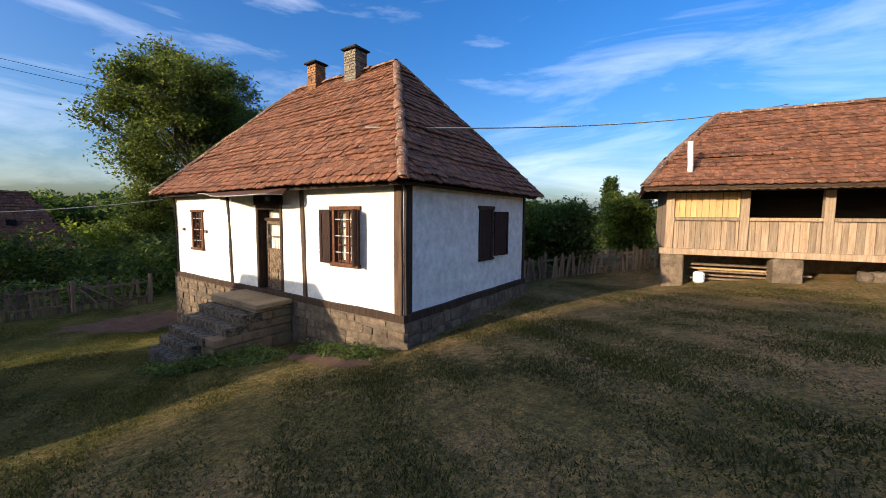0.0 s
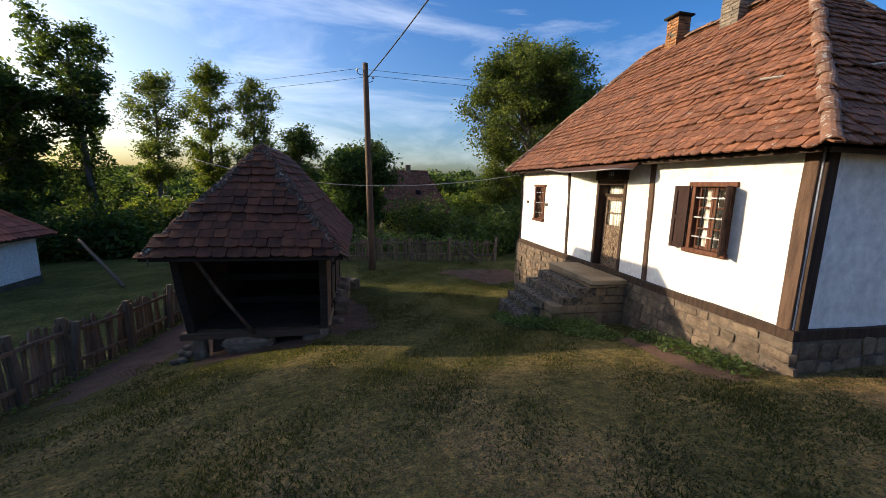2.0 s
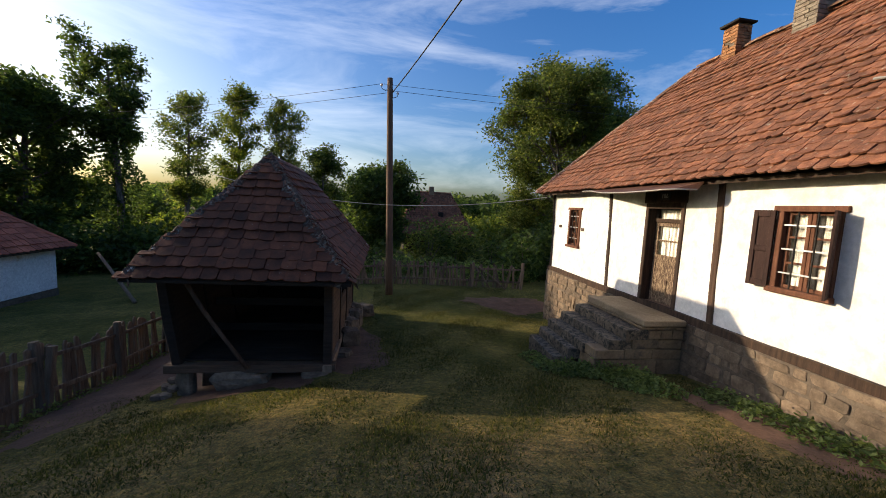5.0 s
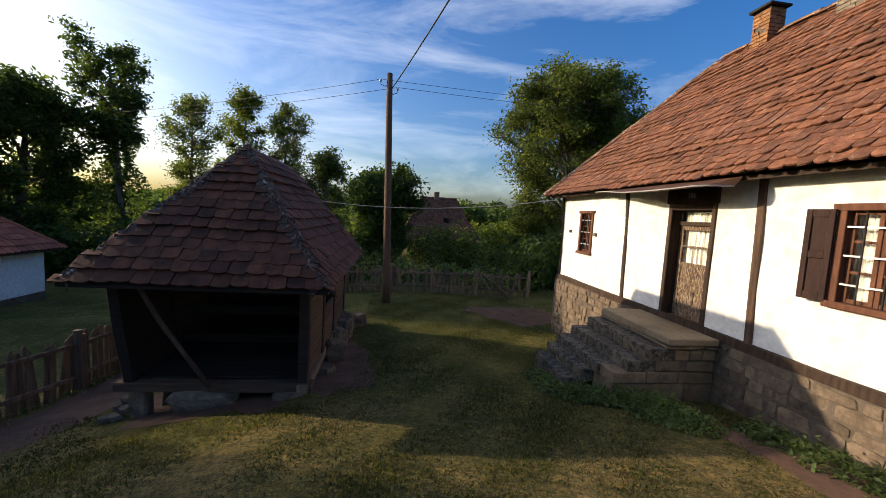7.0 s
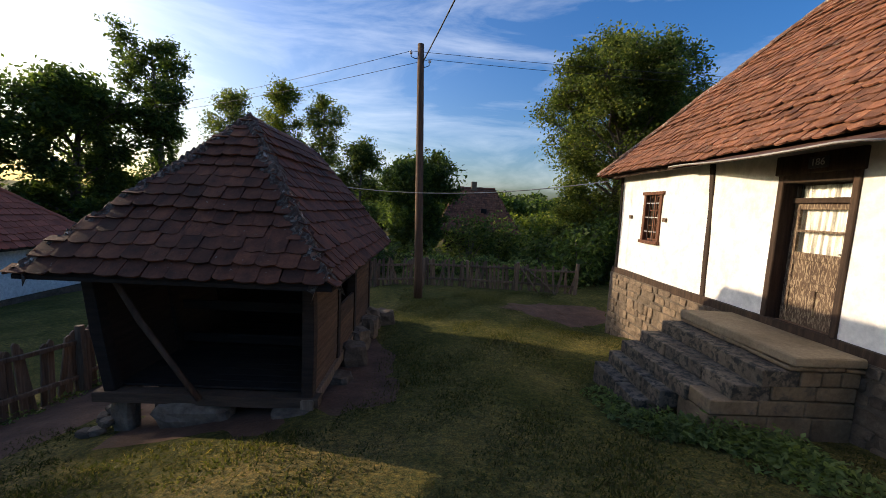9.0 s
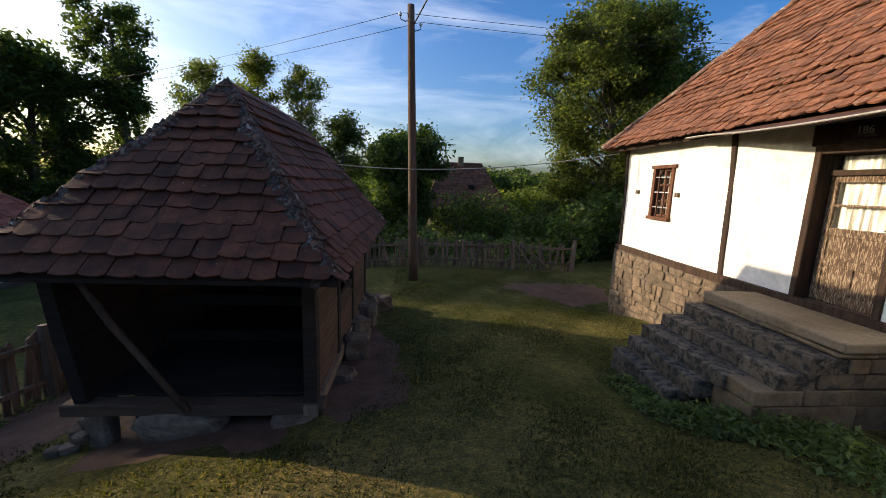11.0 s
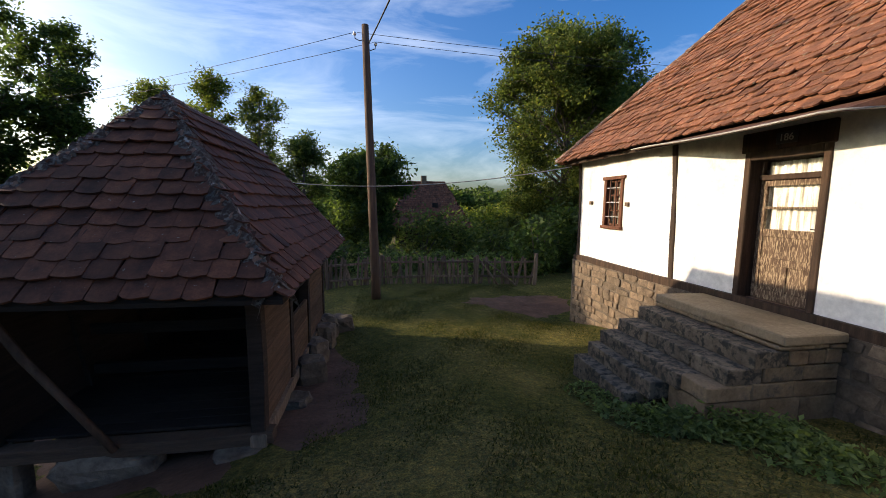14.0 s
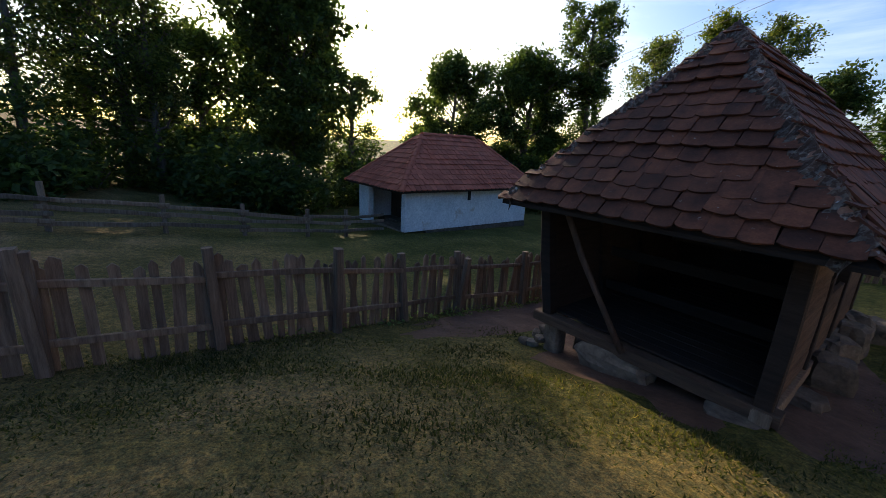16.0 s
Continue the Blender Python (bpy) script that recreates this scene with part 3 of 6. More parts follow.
wall_with_openings("wall", "y", HL, 0.0, WALL, [DOOR, WIN, WIN2])
w = wall_with_openings("wall", "x", HW - WALL, 0.0, WALL, [(GWIN[0] - WALL, GWIN[1] - WALL, GWIN[2], GWIN[3])])
w.location.x = WALL
boxed("wall", (HW - WALL, HW, WALL, HL, SILL - 0.05, TOP), PLASTER, house, 0)
boxed("wall", (WALL, HW - WALL, HL - WALL, HL, SILL - 0.05, TOP), PLASTER, house, 0)
boxed("floorboards", (WALL, HW - WALL, WALL, HL - WALL, SILL - 0.06, SILL), DARK_WOOD, house, 0)
boxed("ceiling", (WALL, HW - WALL, WALL, HL - WALL, TOP - 0.1, TOP), GREY_WOOD, house, 0)

# timber sill, posts and corner posts, dark with age and a little proud of the plaster
beam("sill_beam", (-0.02, -0.05, SILL - 0.02), (-0.02, HL + 0.03, SILL - 0.02), 0.10, 0.13, DARK_WOOD, house, 0.01, "dark stained sill beam", 0.012)
beam("sill_beam", (-0.075, -0.02, SILL - 0.015), (HW + 0.03, -0.02, SILL - 0.015), 0.10, 0.14, DARK_WOOD, house, 0.01, "dark stained sill beam", 0.012)
# worn post at 2.74: its browner timber also stands in for sunlight
for y, wd in ((2.74, 0.11), (5.76, 0.10), (HL - 0.05, 0.10)):
    beam("post", (-0.006, y - 0.04, SILL + 0.04), (-0.006, y + 0.03, TOP - 0.02), 0.05, wd, BROWN_WOOD if y < 3 else DARK_WOOD, house, 0.012, "dark weathered post set in the plaster", 0.022)
# one corner in two colours: brown for the sunlit face, black for the shaded
beam("corner_post", (-0.012, 0.10, SILL + 0.04), (-0.012, 0.10, TOP - 0.02), 0.06, 0.17, BROWN_WOOD, house, 0.012, "sunlit split corner post", 0.006)
beam("corner_post", (0.10, -0.015, SILL + 0.05), (0.10, -0.015, TOP - 0.02), 0.17, 0.06, DARK_WOOD, house, 0.012, "black tarred corner post", 0.006)
beam("corner_post", (HW - 0.06, -0.012, SILL + 0.04), (HW - 0.06, -0.012, TOP - 0.02), 0.11, 0.05, DARK_WOOD, house, 0.01, "", 0.006)

# stone plinth: mortar core, field stones set into it
core = bmesh.new()
box(core, -0.07, HW + 0.04, -0.07, HL + 0.06, -1.35, SILL - 0.08)
plinth = part("plinth", core, MORTAR, house, "rubble stone plinth with lime mortar")


def field_stone(cu, cz, w_, h_, proud, r):
    """One rough block: x runs along the wall, y out of it."""
    n = 8
    v = []
    for y, s in ((0.05, 1.0), (-proud * 0.7, 0.97), (-proud, 0.82)):
        for k in range(n):
            t = math.tau * (k + 0.5) / n
            c, q = math.cos(t), math.sin(t)
            e = 0.34
            x = math.copysign(abs(c) ** e, c) * w_ / 2 * s * r.uniform(0.8, 1.08)
            z = math.copysign(abs(q) ** e, q) * h_ / 2 * s * r.uniform(0.8, 1.1)
            v.append((cu + x, y, cz + z))
    f = []
    for j in range(2):
        for k in range(n):
            f.append((j * n + k, j * n + (k + 1) % n, (j + 1) * n + (k + 1) % n, (j + 1) * n + k))
    f.append([2 * n + k for k in range(n)])
    return v, f


def stone_wall(length, low, high, place, parent, seed, sizes=(0.12, 0.5), course=(0.11, 0.25)):
    """Rubble stones in uneven courses; low(u) is the ground along the wall; place(v) carries a stone's points onto the wall."""
    r = random.Random(seed)
    z = high
    while z > -1.35:
        h_ = r.uniform(*course)
        u = r.uniform(-0.1, 0.05)
        while u < length:
            w_ = r.uniform(*sizes)
            cu, cz = u + w_ / 2, z - h_ / 2 + r.uniform(-0.02, 0.02)
            if cz + h_ / 2 > low(min(max(cu, 0), length)) and cu < length:
                v, f = field_stone(cu, cz, w_ - 0.004, h_ * r.uniform(0.9, 1.1) - 0.004, r.uniform(0.008, 0.04), r)
                sheet("stone", [place(p) for p in v], f, STONE, parent)
            u += w_
        z -= h_


stone_wall(HL, lambda u: hz(-0.3, HL - u) - 0.05, SILL - 0.09, lambda p: (p[1] - 0.065, HL - p[0], p[2]), plinth, 21)
stone_wall(HW, lambda u: hz(u, -0.3) - 0.05, SILL - 0.09, lambda p: (p[0], p[1] - 0.065, p[2]), plinth, 22)

# roof
RIDGE_Z = 6.27
RIDGE_X = 2.72
ROOF = hip_faces(-0.44, HW + 0.40, -0.36, HL + 0.42, 2.93, (RIDGE_X, 2.55, RIDGE_Z), (RIDGE_X, 6.9, RIDGE_Z))
DECKING = hip_faces(-0.33, HW + 0.29, -0.25, HL + 0.31, 3.04, (RIDGE_X, 2.55, RIDGE_Z), (RIDGE_X, 6.9, RIDGE_Z))
roof = roof_deck("roof", [uniq(f) for f in DECKING.values()], DARK_WOOD, house, 0.03, 0.05)
tagged(roof, "steep hip roof of weathered clay tiles")
HOUSE_TILES = [tile_mesh("house_tile", 0.166, 0.33, TILE, k) for k in range(4)]
HOUSE_TILES_FAR = [tile_mesh("house_tile_far", 0.166, 0.33, TILE_MANY, k) for k in range(4)]
ORDER = random.Random(5)
front_tiles = tile_places(*ROOF["front"], 0.166, 0.158, ORDER, 1.7)
lay_tiles(front_tiles, HOUSE_TILES, roof, 300, lambda p: p.z < 4.0 and 0.2 < p.y < 9.4, TILE_MANY, "weathered orange-brown clay tiles")
for side in ("near", "far", "back"):
    lay_tiles(tile_places(*ROOF[side], 0.166, 0.158, ORDER, 1.7), HOUSE_TILES_FAR, roof, 0, None, TILE_MANY, "weathered clay tiles")
ra, rb = (RIDGE_X, 2.55, RIDGE_Z + 0.05), (RIDGE_X, 6.9, RIDGE_Z + 0.05)
for n_, (p, q) in enumerate((((-0.44, -0.36, 2.95), ra), ((HW + 0.40, -0.36, 2.95), ra), ((-0.46, HL + 0.42, 2.97), rb), ((HW + 0.42, HL + 0.42, 2.97), rb), (ra, rb))):
    ridge_row(p, q, RIDGE, roof, 0.095, 0.33, n_)
# eaves: fascia board and plaster cove over the entrance
beam("eaves_board", (-0.29, -0.2, 2.90), (-0.29, HL + 0.25, 2.90), 0.03, 0.06, DARK_WOOD, house, 0, "dark eaves board")
beam("eaves_board", (-0.25, -0.21, 2.90), (HW + 0.25, -0.21, 2.90), 0.03, 0.06, DARK_WOOD, house, 0, "dark eaves board")


def canopy():
    """A tin sheet that carries the eaves further out over the entrance and tapers back to the roof edge."""
    bm = bmesh.new()
    rows = []
    for k in range(25):
        s_ = k / 24
        y = 2.75 + 3.6 * s_
        out = -0.46 - 0.36 * (1 - smooth_step(0.5, 1.0, s_)) * smooth_step(0.0, 0.06, s_)
        z = 2.88 - 0.09 * (1 - smooth_step(0.5, 1.0, s_)) - 0.02 * math.sin(s_ * 5)
        rows.append([bm.verts.new((x, y, zz)) for x, zz in ((-0.36, 2.915), (out, z), (out, z - 0.025), (-0.36, 2.885))])
    for r_, s_ in zip(rows, rows[1:]):
        for k in range(4):
            bm.faces.new((r_[k], r_[(k + 1) % 4], s_[(k + 1) % 4], s_[k]))
    bm.faces.new(rows[0][::-1])
    bm.faces.new(rows[-1])
    bmesh.ops.recalc_face_normals(bm, faces=bm.faces)
    return bm


part("canopy", canopy(), RUST, house, "thin canopy over the entrance")
tube("canopy_edge", [(-0.46 - 0.37 * (1 - float(smooth_step(0.5, 1.0, k / 24))) * float(smooth_step(0.0, 0.06, k / 24)), 2.75 + 3.6 * k / 24, 2.872 - 0.09 * (1 - float(smooth_step(0.5, 1.0, k / 24))) - 0.02 * math.sin(k / 24 * 5)) for k in range(25)],
     [0.012] * 25, PALE_WIRE, house, "pale rolled canopy edge")


# chimneys of thin brick with tin caps
def chimney(cx, cy, sx, sy, z0, z1, seed, brick, label):
    r = random.Random(seed)
    ch = boxed("chimney", (cx - sx / 2 + 0.02, cx + sx / 2 - 0.02, cy - sy / 2 + 0.02, cy + sy / 2 - 0.02, z0, z1 - 0.01), MORTAR, house, 0, 0,
               label)
    h = 0.075
    for j in range(int((z1 - z0) / h)):
        z = z0 + j * h
        for face in range(4):
            span = sy if face % 2 == 0 else sx
            u = -span / 2 - (0.06 if j % 2 else 0)
            while u < span / 2 - 0.02:
                w_ = 0.24 * r.uniform(0.9, 1.05)
                u0, u1 = max(u, -span / 2), min(u + w_, span / 2)
                if u1 - u0 > 0.04 and r.random() > 0.05:
                    o = r.uniform(-0.004, 0.008)
                    if face == 0:
                        d = (cx - sx / 2 - o, cx - sx / 2 + 0.05, cy + u0, cy + u1 - 0.012)
                    elif face == 2:
                        d = (cx + sx / 2 - 0.05, cx + sx / 2 + o, cy + u0, cy + u1 - 0.012)
                    elif face == 1:
                        d = (cx + u0, cx + u1 - 0.012, cy - sy / 2 - o, cy - sy / 2 + 0.05)
                    else:
                        d = (cx + u0, cx + u1 - 0.012, cy + sy / 2 - 0.05, cy + sy / 2 + o)
                    boxed("brick", (*d, z, z + h - 0.011), brick, ch, 0, 0.003)
                u += w_
    boxed("cap", (cx - sx / 2 - 0.07, cx + sx / 2 + 0.07, cy - sy / 2 - 0.07, cy + sy / 2 + 0.07, z1, z1 + 0.05), DARK, ch, 0.01, 0.01, "dark chimney cap")


chimney(2.66, 5.68, 0.36, 0.38, 5.6, 6.84, 1, ORANGE_BRICK, "orange brick chimney with a dark cap")
chimney(2.62, 3.95, 0.42, 0.44, 5.6, 6.82, 2, GREY_BRICK, "grey weathered brick chimney with a dark cap")


# openings
def door_leaf():
    y0, y1, z0, z1 = DOOR
    d = thing("door", "", "")
    d.parent = house
    tagged(d, "half-glazed brown wooden door with peeling paint")
    t = 0.06
    boxed("frame", (-0.03, 0.26, y0 - 0.02, y0 + t, z0 - 0.02, z1 + 0.03), DARK_WOOD, d, 0.01, 0.004, "dark timber door frame")
    boxed("frame", (-0.03, 0.26, y1 - t, y1 + 0.03, z0 - 0.02, z1 + 0.03), DARK_WOOD, d, 0.01, 0.004, "dark timber door frame")
    boxed("lintel", (-0.03, 0.26, y0 + t, y1 - t, z1 - 0.10, z1 + 0.03), DARK_WOOD, d, 0.01, 0.004)
    boxed("threshold", (-0.05, 0.26, y0 + t, y1 - t, z0 - 0.06, z0 + 0.03), GREY_WOOD, d, 0.01, 0.004)
    a, b = y0 + t + 0.01, y1 - t - 0.01
    x0, x1 = 0.16, 0.205
    tr = z0 + 1.62
    boxed("transom", (0.12, 0.22, a, b, tr, tr + 0.07), DARK_WOOD, d, 0.006)
    boxed("transom_pane", (0.17, 0.176, a, b, tr + 0.07, z1 - 0.10), GLASS, d, 0).visible_shadow = False
    for ya, yb in ((a, a + 0.09), (b - 0.09, b)):
        boxed("stile", (x0, x1, ya, yb, z0 + 0.04, tr), DOOR_WOOD, d, 0.006)
    for za, zb in ((z0 + 0.04, z0 + 0.17), (z0 + 0.50, z0 + 0.60), (z0 + 0.88, z0 + 0.98), (tr - 0.08, tr)):
        boxed("rail", (x0, x1, a + 0.09, b - 0.09, za, zb), DOOR_WOOD, d, 0.006)
    mid = (a + b) / 2
    for ya, yb in ((a + 0.09, mid - 0.03), (mid + 0.03, b - 0.09)):
        boxed("panel", (x0 + 0.016, x1 - 0.01, ya, yb, z0 + 0.17, z0 + 0.50), DOOR_WOOD, d, 0.004)
    boxed("muntin", (x0, x1, mid - 0.03, mid + 0.03, z0 + 0.17, z0 + 0.50), DOOR_WOOD, d, 0.005)
    boxed("panel", (x0 + 0.016, x1 - 0.01, a + 0.09, b - 0.09, z0 + 0.60, z0 + 0.88), DOOR_WOOD, d, 0.004)
    ga, gb, gz0, gz1 = a + 0.09, b - 0.09, z0 + 0.98, tr - 0.08
    boxed("glazing_bar", (x0 + 0.005, x1 - 0.005, ga, gb, (gz0 + gz1) / 2 - 0.016, (gz0 + gz1) / 2 + 0.016), DOOR_WOOD, d, 0.003)
    for za, zb in ((gz0, (gz0 + gz1) / 2 - 0.016), ((gz0 + gz1) / 2 + 0.016, gz1)):
        for ya, yb in ((ga, gb),):
            boxed("pane", (0.18, 0.184, ya, yb, za, zb), GLASS, d, 0).visible_shadow = False
    curtain("curtain", 0.235, ga - 0.05, gb + 0.05, gz0 - 0.05, z1 - 0.12, d)
    hb = bmesh.new()
    box(hb, x0 - 0.012, x0 - 0.002, a + 0.02, a + 0.055, z0 + 0.92, z0 + 1.08, 0.003)
    box(hb, x0 - 0.05, x0 - 0.035, a + 0.03, a + 0.14, z0 + 1.0, z0 + 1.016, 0.003)
    box(hb, x0 - 0.05, x0 - 0.004, a + 0.03, a + 0.046, z0 + 1.0, z0 + 1.016)
    part("handle", hb, DARK, d, "dark iron lever handle")


def curtain(name, x, y0, y1, z0, z1, parent):
    n = 40
    v, f = [], []
    for k in range(n + 1):
        y = y0 + (y1 - y0) * k / n
        xx = x + 0.014 * math.sin(k * 1.25) + 0.006 * math.sin(k * 0.5)
        v += [(xx, y, z0), (xx, y, z1), (xx + 0.003, y, z0), (xx + 0.003, y, z1)]
    for k in range(n):
        a, b = 4 * k, 4 * k + 4
        f += [(a, b, b + 1, a + 1), (a + 2, a + 3, b + 3, b + 2)]
    return sheet(name, v, f, CLOTH, parent, "white lace curtain", True)


def window(y0, y1, z0, z1, grille, parent, label, shutters=True, m=None):
    """A casement in the front wall: outer frame, sashes, panes, iron bars, curtain and shutters folded back."""
    wd = thing("window", label, "")
    wd.parent = parent
    if m is not None:
        wd.matrix_basis = m
    t = 0.06
    boxed("frame", (-0.035, 0.12, y0 - 0.03, y0 + t, z0, z1), FRAME_WOOD, wd, 0.006, 0.003)
    boxed("frame", (-0.035, 0.12, y1 - t, y1 + 0.03, z0, z1), FRAME_WOOD, wd, 0.006, 0.003)
    boxed("lintel", (-0.045, 0.12, y0 - 0.08, y1 + 0.08, z1 - 0.01, z1 + 0.06), FRAME_WOOD, wd, 0.006, 0.004)
    boxed("sill", (-0.075, 0.12, y0 - 0.05, y1 + 0.05, z0 - 0.05, z0 + 0.02), FRAME_WOOD, wd, 0.008, 0.004, "weathered brown sill")
    mid = (y0 + y1) / 2
    for ya, yb in ((y0 + t, mid - 0.004), (mid + 0.004, y1 - t)):
        for pa, pb in ((ya, ya + 0.045), (yb - 0.045, yb)):
            boxed("stile", (0.04, 0.085, pa, pb, z0 + 0.02, z1 - 0.01), FRAME_WOOD, wd, 0.004)
        zs = [z0 + 0.02 + (z1 - z0 - 0.03) * k / 3 for k in range(4)]
        for k, z in enumerate(zs):
            lo, hi = (z, z + 0.045) if k == 0 else (z - 0.045, z) if k == 3 else (z - 0.014, z + 0.014)
            boxed("glazing_bar", (0.045, 0.08, ya + 0.045, yb - 0.045, lo, hi), FRAME_WOOD, wd, 0.003)
        boxed("pane", (0.06, 0.064, ya + 0.04, yb - 0.04, z0 + 0.05, z1 - 0.04), GLASS, wd, 0).visible_shadow = False
    curtain("curtain", 0.15, y0 + 0.04, y1 - 0.04, z0 + 0.02, z1, wd)
    if grille:
        for k in range(3):
            z = z0 + (z1 - z0) * (k + 0.7) / 3.3
            boxed("iron_bar", (-0.012, 0.006, y0 + t, y1 - t, z - 0.011, z + 0.011), TIN, wd, 0.002)
        for k in range(2):
            y = y0 + (y1 - y0) * (k + 1) / 3
            boxed("iron_bar", (-0.024, -0.008, y - 0.008, y + 0.008, z0 + 0.02, z1), DARK, wd, 0.002)
    if shutters:
        sh = 0.5 * (y1 - y0) + 0.02
        for side, ang in ((1, 9), (-1, 60)):
            hinge = y1 + 0.02 if side > 0 else y0 - 0.02
            mm = Matrix.Translation((-0.05, hinge, 0)) @ Matrix.Rotation(radians(ang * side), 4, "Z")
            bm = bmesh.new()
            s0, s1 = (0.0, 0.74 * sh) if side > 0 else (-0.6 * sh, 0.0)
            for pa, pb, za, zb, dp in ((s0, s0 + 0.06, z0, z1, 0.03), (s1 - 0.06, s1, z0, z1, 0.03), (s0 + 0.06, s1 - 0.06, z0, z0 + 0.09, 0.028),
                                       (s0 + 0.06, s1 - 0.06, z1 - 0.09, z1, 0.028), (s0 + 0.06, s1 - 0.06, (z0 + z1) / 2 - 0.04, (z0 + z1) / 2 + 0.04, 0.028),
                                       (s0 + 0.05, s1 - 0.05, z0 + 0.05, z1 - 0.05, 0.012)):
                box(bm, -dp, 0.0, pa, pb, za, zb, 0.004, 0, mm)
            part("shutter", bm, SHUTTER_WOOD, wd, "open dark brown panelled shutter")
    return wd


door_leaf()
window(*WIN, True, house, "brown casement window with open dark shutters")
window(*WIN2, True, house, "small brown barred window", False)
# gable window: same build, turned to the gable; one shutter stands open against the wall
gwin = thing("window", "dark gable window with one open shutter", "")
gwin.parent = house
boxed("frame", (GWIN[0] - 0.03, GWIN[0] + 0.06, -0.03, 0.12, GWIN[2], GWIN[3]), DARK_WOOD, gwin, 0.006)
boxed("frame", (GWIN[1] - 0.06, GWIN[1] + 0.03, -0.03, 0.12, GWIN[2], GWIN[3]), DARK_WOOD, gwin, 0.006)
boxed("lintel", (GWIN[0] - 0.08, GWIN[1] + 0.08, -0.04, 0.12, GWIN[3] - 0.01, GWIN[3] + 0.07), BROWN_WOOD, gwin, 0.006)
boxed("sill", (GWIN[0] - 0.05, GWIN[1] + 0.05, -0.06, 0.12, GWIN[2] - 0.05, GWIN[2]), DARK_WOOD, gwin, 0.006)
boxed("shutter", (GWIN[0] + 0.06, GWIN[1] - 0.06, -0.01, 0.02, GWIN[2], GWIN[3] - 0.02), SHUTTER_WOOD, gwin, 0.004, 0, "closed dark shutter")
bm_ = bmesh.new()
for d_ in ((0.0, 0.58, -0.012, 0, GWIN[2] + 0.03, GWIN[3] - 0.05), (0.0, 0.06, -0.03, -0.012, GWIN[2] + 0.03, GWIN[3] - 0.05), (0.52, 0.58, -0.03, -0.012, GWIN[2] + 0.03, GWIN[3] - 0.05),
           (0.06, 0.52, -0.03, -0.012, GWIN[2] + 0.03, GWIN[2] + 0.1), (0.06, 0.52, -0.03, -0.012, GWIN[3] - 0.13, GWIN[3] - 0.05)):
    box(bm_, *d_, 0.003, 0, Matrix.Translation((GWIN[1] + 0.03, -0.04, 0)) @ Matrix.Rotation(radians(-8), 4, "Z"))
part("shutter", bm_, SHUTTER_WOOD, gwin, "open dark shutter")

# stairs: stone blocks, a slab before the door
stairs = thing("stone_stairs", "worn stone stairs with a concrete landing before the door", "stairs")
LAND = 0.59
boxed("landing", (-0.90, -0.10, 3.04, 4.92, LAND - 0.11, LAND), SLAB, stairs, 0.014, 0.008, "pale worn concrete landing slab")


def block_course(x0, x1, y0, y1, z0, z1, seed, cuts, along="y", material=STEP_STONE):
    """One course of squared stones; along x it faces the side of the stairs."""
    r = random.Random(seed)
    lo, hi = (y0, y1) if along == "y" else (x0, x1)
    at = [lo] + sorted(lo + (hi - lo) * (c + r.uniform(-0.04, 0.04)) for c in cuts) + [hi]
    for a, b in zip(at, at[1:]):
        g = 0.004
        d = (x0 + r.uniform(-0.02, 0.02), x1, a + g, b - g) if along == "y" else (a + g, b - g, y0 + r.uniform(-0.012, 0.012), y1)
        bm = box(bmesh.new(), *d, z0 + 0.008, z1 - r.uniform(0, 0.012), 0.01, 0.006)
        bmesh.ops.subdivide_edges(bm, edges=[e for e in bm.edges if e.calc_length() > 0.1], cuts=3, use_grid_fill=True)
        for v in bm.verts:
            v.co += Vector((noise.noise(v.co * 6 + Vector((seed, 0, 0))), noise.noise(v.co * 6 + Vector((0, seed, 9))), noise.noise(v.co * 6 + Vector((3, 1, seed))))) * 0.008
        part("block", bm, material, stairs)


# each step: its front, its near and far end, and its tread
STEPS = [(-0.89, 3.06, 4.90, LAND - 0.11), (-1.17, 3.08, 4.92, 0.42), (-1.45, 3.10, 4.94, 0.25), (-1.74, 3.42, 4.94, 0.08), (-1.92, 3.62, 4.98, -0.1), (-2.12, 3.80, 5.0, -0.3)]
core = bmesh.new()
for k, (x, ya, yb, zt) in enumerate(STEPS):
    box(core, x + 0.20, -0.10, ya + 0.20, yb - 0.03, -1.3, zt - 0.04)
part("core", core, MORTAR, stairs, "rubble core of the stairs")
for k, (x, ya, yb, zt) in enumerate(STEPS):
    zb = STEPS[k + 1][3] if k < 5 else zt - 0.42
    block_course(x, x + 0.40, ya, yb, zb - (0.02 if k else 0), zt, 30 + k, [0.42] if k % 2 else [0.3, 0.68], "y", WARM_STONE if k < 1 else STEP_STONE)
    if k < 3:
        block_course(x + 0.40, -0.10, ya, ya + 0.19, zb, zt, 40 + k, [0.36, 0.7] if k % 2 else [0.5], "x", WARM_STONE)
    else:
        block_course(x + 0.40, -1.2, ya + 0.02, ya + 0.2, zb - 0.3, zt, 40 + k, [], "x", STEP_STONE)
block_course(-1.70, -0.10, 3.09, 3.50, -0.1, 0.08, 46, [0.3, 0.66], "x", WARM_STONE)
block_course(-1.70, -0.10, 3.10, 3.60, -0.62, -0.1, 47, [0.42, 0.72], "x", WARM_STONE)

